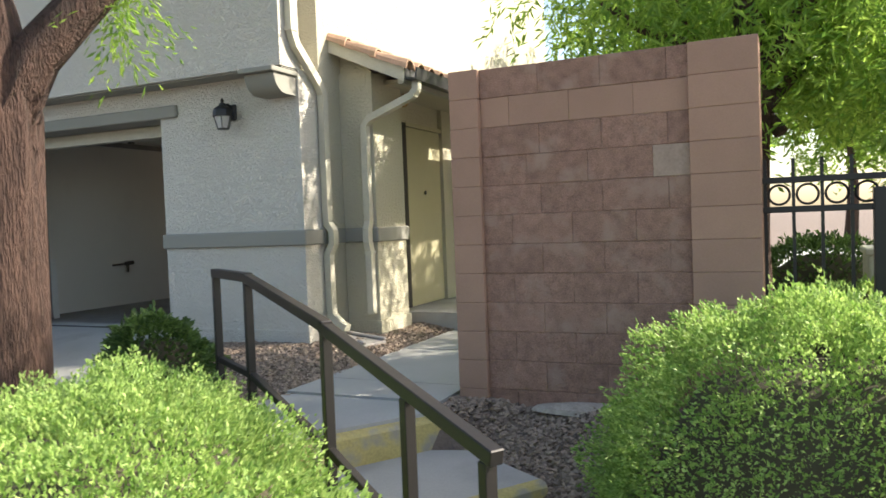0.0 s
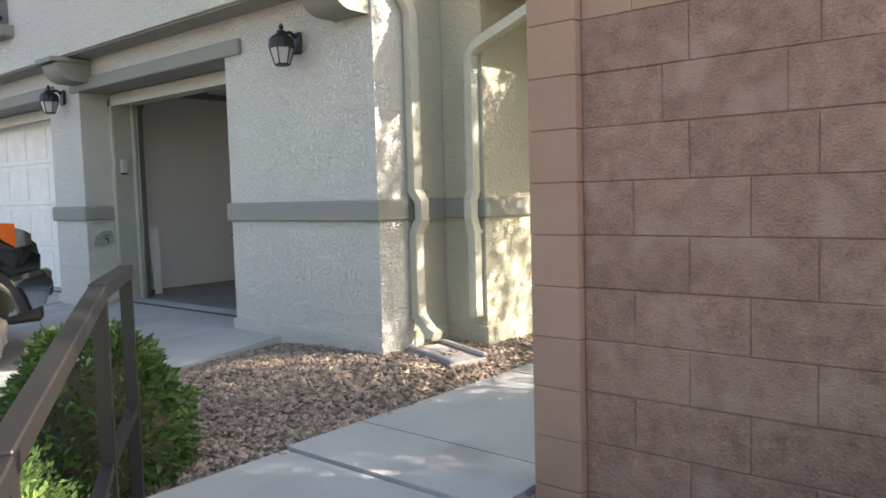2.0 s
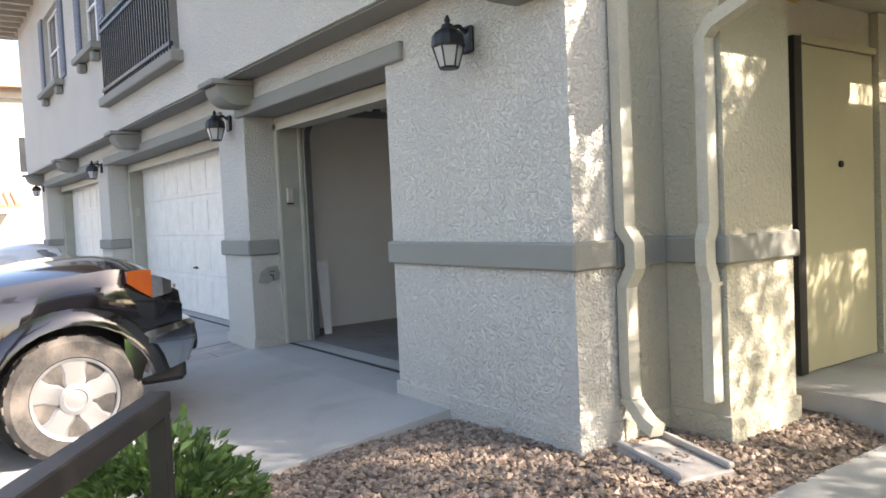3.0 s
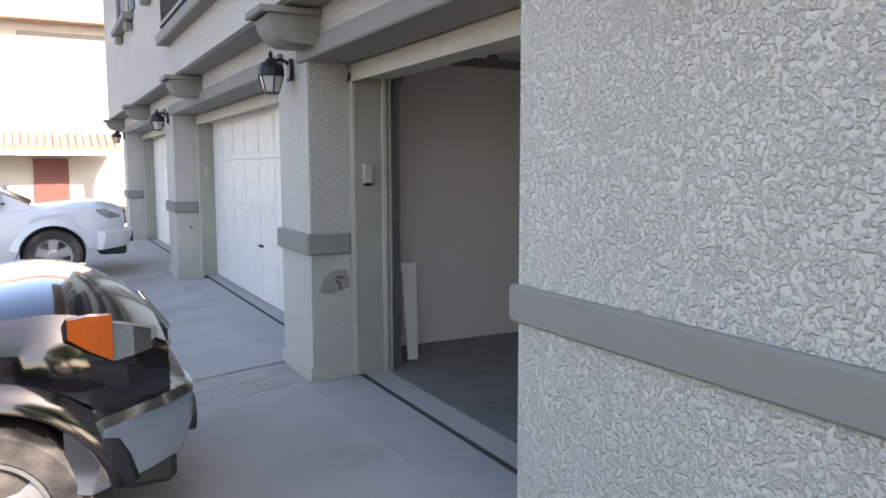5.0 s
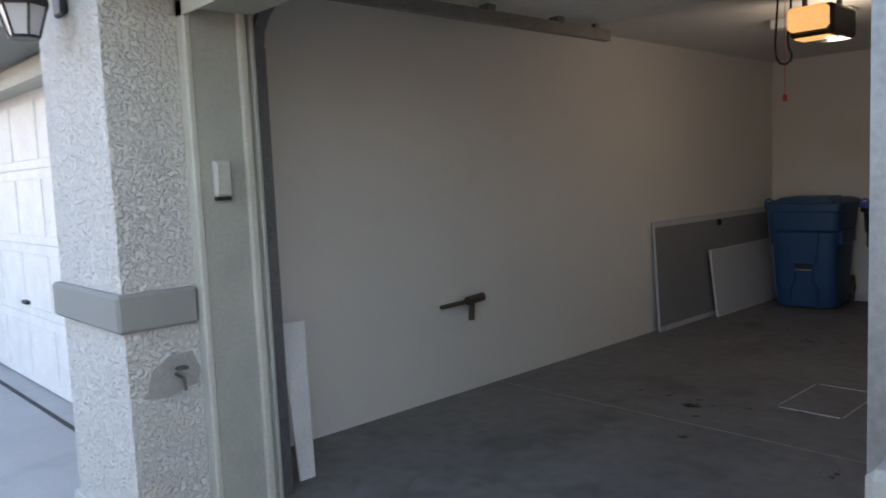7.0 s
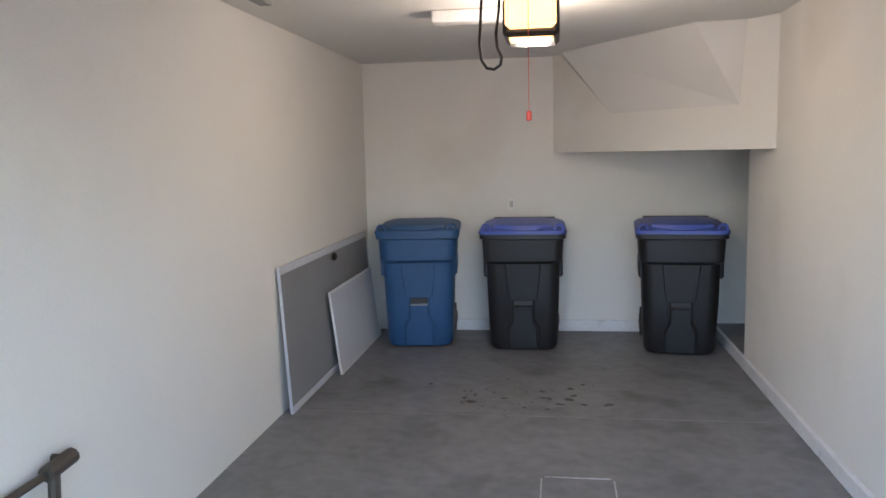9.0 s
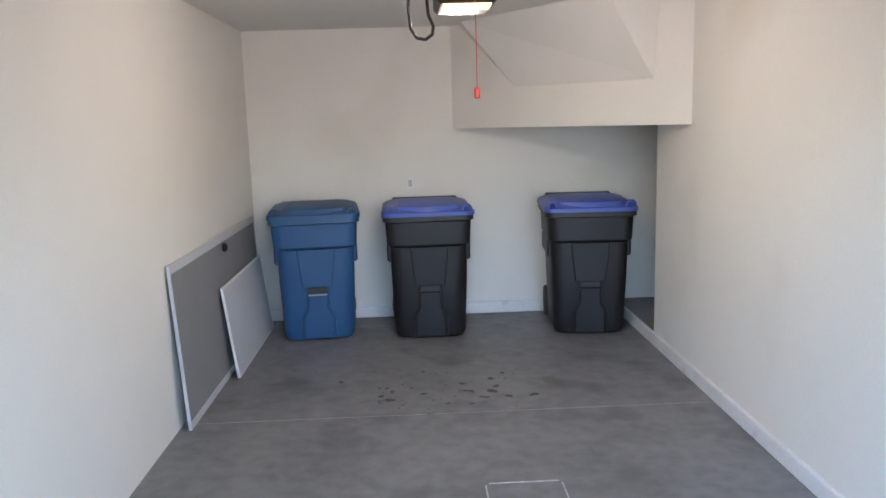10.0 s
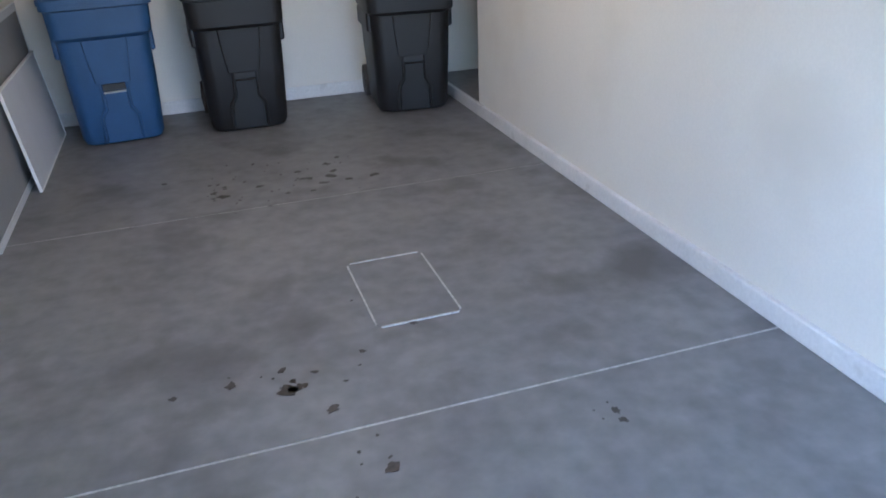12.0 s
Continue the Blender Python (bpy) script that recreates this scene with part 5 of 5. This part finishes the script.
# door tracks and opener
def track(x, s):
    th = thing("door_track", "galvanised overhead door track", "door track", "door tracks")
    part("vertical", bx(x - 0.02, x + 0.02, 6.68, 6.74, 0.02, 1.95), METAL_TRACK, th)
    pts = [Vector((x, 6.71 + 0.3 * (1 - math.cos(a)), 1.95 + 0.3 * math.sin(a))) for a in [math.pi / 2 * i / 6 for i in range(7)]]
    b = bmesh.new()
    for p, q in zip(pts, pts[1:]):
        bar(b, p, q, 0.04, 0.05)
    part("curve", b, METAL_TRACK, th)
    part("horizontal", bx(x - 0.025, x + 0.025, 7.0, 9.25, 2.20, 2.265), METAL_TRACK, th)
    part("hanger", bx(x - 0.015, x + 0.015, 9.1, 9.14, 2.265, 2.399), METAL_TRACK, th)
    for y in (7.5, 8.1, 8.7):
        part("bracket", bx(x - 0.035, x + 0.035, y, y + 0.06, 2.265, 2.399), METAL_TRACK, th)


track(-8.235, 1)
track(-5.86, -1)
rd = thing("raised_door", "cream sectional garage door rolled up under the ceiling", "garage door")
for i in range(4):
    part("door_section", bx(-8.48, -5.90, 7.05 + i * 0.53, 7.57 + i * 0.53, 2.295, 2.335, 0.004), DOOR_WHITE, rd)
bd = thing("loose_board", "white strip of board leaning by the door track", "board")
b = loft(bmesh.new(), [[Vector((-8.36 + o, y, z)) for o, y in ((-0.0, 6.80 + s), (0.012, 6.80 + s), (0.012, 6.93 + s * 0.2), (0.0, 6.93 + s * 0.2))] for z, s in ((0.0, 0.06), (0.75, 0.0))])
part("strip", b, WHITE_PAINT, bd)
op = thing("door_opener", "ceiling garage door opener with a lit warm lens", "door opener")
ox, oy = -7.20, 9.78
part("housing", bx(ox - 0.13, ox + 0.13, oy + 0.04, oy + 0.42, 2.12, 2.30, 0.02), PLASTIC_BLACK, op)
part("lens", bx(ox - 0.115, ox + 0.115, oy - 0.03, oy + 0.042, 2.15, 2.29, 0.02), LIT, op, "glowing warm lamp lens")
part("under_lens", bx(ox - 0.10, ox + 0.10, oy + 0.06, oy + 0.2, 2.112, 2.122), LIT, op)
part("rail", bx(ox - 0.02, ox + 0.02, 6.75, oy - 0.01, 2.345, 2.375), METAL_TRACK, op)
for a in (-0.1, 0.1):
    part("hanger", bx(ox + a - 0.012, ox + a + 0.012, oy + 0.2, oy + 0.23, 2.30, 2.399), METAL_TRACK, op)
tube(b := bmesh.new(), [Vector(p) for p in ((-7.425, 9.9, 2.395), (-7.435, 9.9, 2.24), (-7.443, 9.9, 2.11), (-7.435, 9.9, 2.03), (-7.41, 9.9, 1.992), (-7.375, 9.9, 1.985),
                                             (-7.345, 9.9, 2.005), (-7.34, 9.9, 2.04), (-7.36, 9.9, 2.085), (-7.365, 9.9, 2.15), (-7.35, 9.9, 2.26), (-7.345, 9.9, 2.395))], 0.007, 8)
part("cable", b, IRON, op)
rc = thing("release_cord", "red emergency release knob on a thin cord", "cord")
part("cord", rod(bmesh.new(), (-7.20, 9.46, 1.75), (-7.20, 9.46, 2.345), 0.0018, 6), RED, rc)
part("knob", bx(-7.211, -7.189, 9.45, 9.47, 1.725, 1.765, 0.005), RED, rc)
fx = thing("ceiling_light", "unlit white strip light under the ceiling", "lamp")
part("housing", bx(-7.78, -7.24, 10.6, 10.72, 2.33, 2.399, 0.008), WHITE_PAINT, fx)
lamp_data = bpy.data.lights.new("opener_lamp", "POINT")
lamp_data.energy = 1.35
lamp_data.color = (1.0, 0.84, 0.64)
lamp_data.shadow_soft_size = 0.08
new("opener_lamp", lamp_data).location = (ox, oy + 0.52, 2.1)

sw = thing("wall_outlet", "white outlet plate on the back wall", "outlet")
part("plate", bx(-7.51, -7.44, GY1 - 0.008, GY1 - 0.001, 1.08, 1.195, 0.003), WHITE_PAINT, sw)
part("socket", bx(-7.49, -7.46, GY1 - 0.011, GY1 - 0.007, 1.11, 1.165), UTILITY, sw)
ct = thing("opener_control", "black and white opener control on the wall", "control panel")
part("case", bx(GX1 - 0.025, GX1 - 0.001, 7.72, 7.84, 1.36, 1.52, 0.006), PLASTIC_BLACK, ct)
part("button", bx(GX1 - 0.03, GX1 - 0.024, 7.735, 7.825, 1.45, 1.51, 0.003), WHITE_PAINT, ct)
ls = thing("light_switch", "white light switch plate below the control", "switch")
part("plate", bx(GX1 - 0.008, GX1 - 0.001, 7.74, 7.85, 1.12, 1.26, 0.003), WHITE_PAINT, ls)
part("rocker", bx(GX1 - 0.013, GX1 - 0.007, 7.78, 7.81, 1.16, 1.22, 0.002), WHITE_PAINT, ls)

# access cover in the floor
hc = thing("floor_cover", "concrete access cover with a worn metal rim in the floor", "cover")
part("cover", loft(bmesh.new(), [rrect(-6.99, 9.56, 0.175, 0.29, 0.03, z) for z in (-0.01, 0.003)]), GFLOOR, hc)
for a in (0, 1):
    part("rim", bx(-7.170 + a * 0.35, -7.163 + a * 0.35, 9.29, 9.83, 0.0, 0.006), RIM, hc)
    part("rim", bx(-7.15, -6.83, 9.264 + a * 0.585, 9.271 + a * 0.585, 0.0, 0.006), RIM, hc)
# spots of oil on the floor
rg = random.Random(3)
def oil_spot(x, y, r, stretch=1.0):
    n = 12
    turn = rg.uniform(0, 3.1)
    ring = []
    for i in range(n):
        a = 2 * math.pi * i / n
        q = r * rg.uniform(0.55, 1.25)
        u, v = q * math.cos(a) * stretch, q * math.sin(a)
        ring.append(Vector((x + u * math.cos(turn) - v * math.sin(turn), y + u * math.sin(turn) + v * math.cos(turn), 0.0015)))
    b = loft(bmesh.new(), [ring, [p + Vector((0, 0, 0.001)) for p in ring]])
    tagged(link_mesh("oil_stain", b, OIL), "dark oil spot on the concrete floor", "stain", "oil spots")


for cx, cy, n, sx, sy in ((-7.30, 11.15, 46, 0.30, 0.22), (-7.58, 9.05, 12, 0.13, 0.06), (-7.62, 10.9, 10, 0.06, 0.1), (-7.36, 8.50, 7, 0.05, 0.10), (-6.98, 9.45, 9, 0.09, 0.10), (-6.57, 8.5, 4, 0.05, 0.05)):
    for i in range(n):
        oil_spot(cx + rg.gauss(0, sx), cy + rg.gauss(0, sy), 0.004 + 0.018 * rg.random() ** 2.5, rg.uniform(1, 1.6))
for x, y, r0 in ((-7.55, 8.99, 0.030), (-7.50, 9.00, 0.015), (-7.74, 9.09, 0.018), (-7.555, 9.12, 0.014), (-7.43, 8.83, 0.018), (-7.64, 10.97, 0.03), (-7.01, 11.05, 0.032), (-7.26, 9.135, 0.012), (-6.57, 8.49, 0.014)):
    oil_spot(x, y, r0, 1.4)

# ---- across the court ----
def far_house():
    th = thing("house", "pale stucco house with a tiled porch roof across the court", "house")
    X0 = -36.0
    part("wall", bx(X0 - 8, X0, -14, 18, -0.9, 6.9), STUCCO, th)
    part("recess_shade", bx(X0 - 0.2, X0 + 0.02, 4.0, 9.0, 6.2, 6.55), TRIM, th)
    rf = part("roof", prism(bmesh.new(), [(X0 + 0.7, 6.9), (X0 - 8.7, 6.9), (X0 - 4, 8.6)], "y", -14.5, 18.5), TILE, th)
    pr = part("porch_roof", prism(bmesh.new(), [(X0 + 1.4, 2.12), (X0 + 1.4, 2.25), (X0 + 0.004, 2.75), (X0 + 0.004, 2.6)], "y", 0.0, 7.3), TILE, th)
    for i in range(28):
        y = 0.13 + i * 0.26
        b = rod(bmesh.new(), (X0 + 1.45, y, 2.24), (X0 + 0.01, y, 2.78), 0.10, 10)
        part("roof_tile", b, TILE, pr)
    part("fascia", bx(X0 + 1.36, X0 + 1.42, 0.0, 7.3, 1.95, 2.13), WHITE_PAINT, th)
    dr = part("door", bx(X0 + 0.004, X0 + 0.06, 4.3, 5.5, -0.45, 1.85), DOOR_BROWN, th, "brown front door")
    part("handle", bx(X0 + 0.06, X0 + 0.1, 5.35, 5.4, 0.5, 0.65), BRASS, dr)
    for y in (0.3, 2.2, 7.0):
        part("post", bx(X0 + 1.2, X0 + 1.4, y - 0.12, y + 0.12, -0.6, 1.95), STUCCO, th)
    for y in (-3.0, 1.0, 7.5):
        w = part("window", bx(X0 + 0.004, X0 + 0.03, y, y + 1.2, 3.6, 5.0), GLASS_DARK, th)
        part("frame", bx(X0 + 0.03, X0 + 0.06, y - 0.06, y + 1.26, 3.52, 3.6), WHITE_PAINT, w)
        part("frame", bx(X0 + 0.03, X0 + 0.06, y - 0.06, y + 1.26, 5.0, 5.08), WHITE_PAINT, w)


far_house()
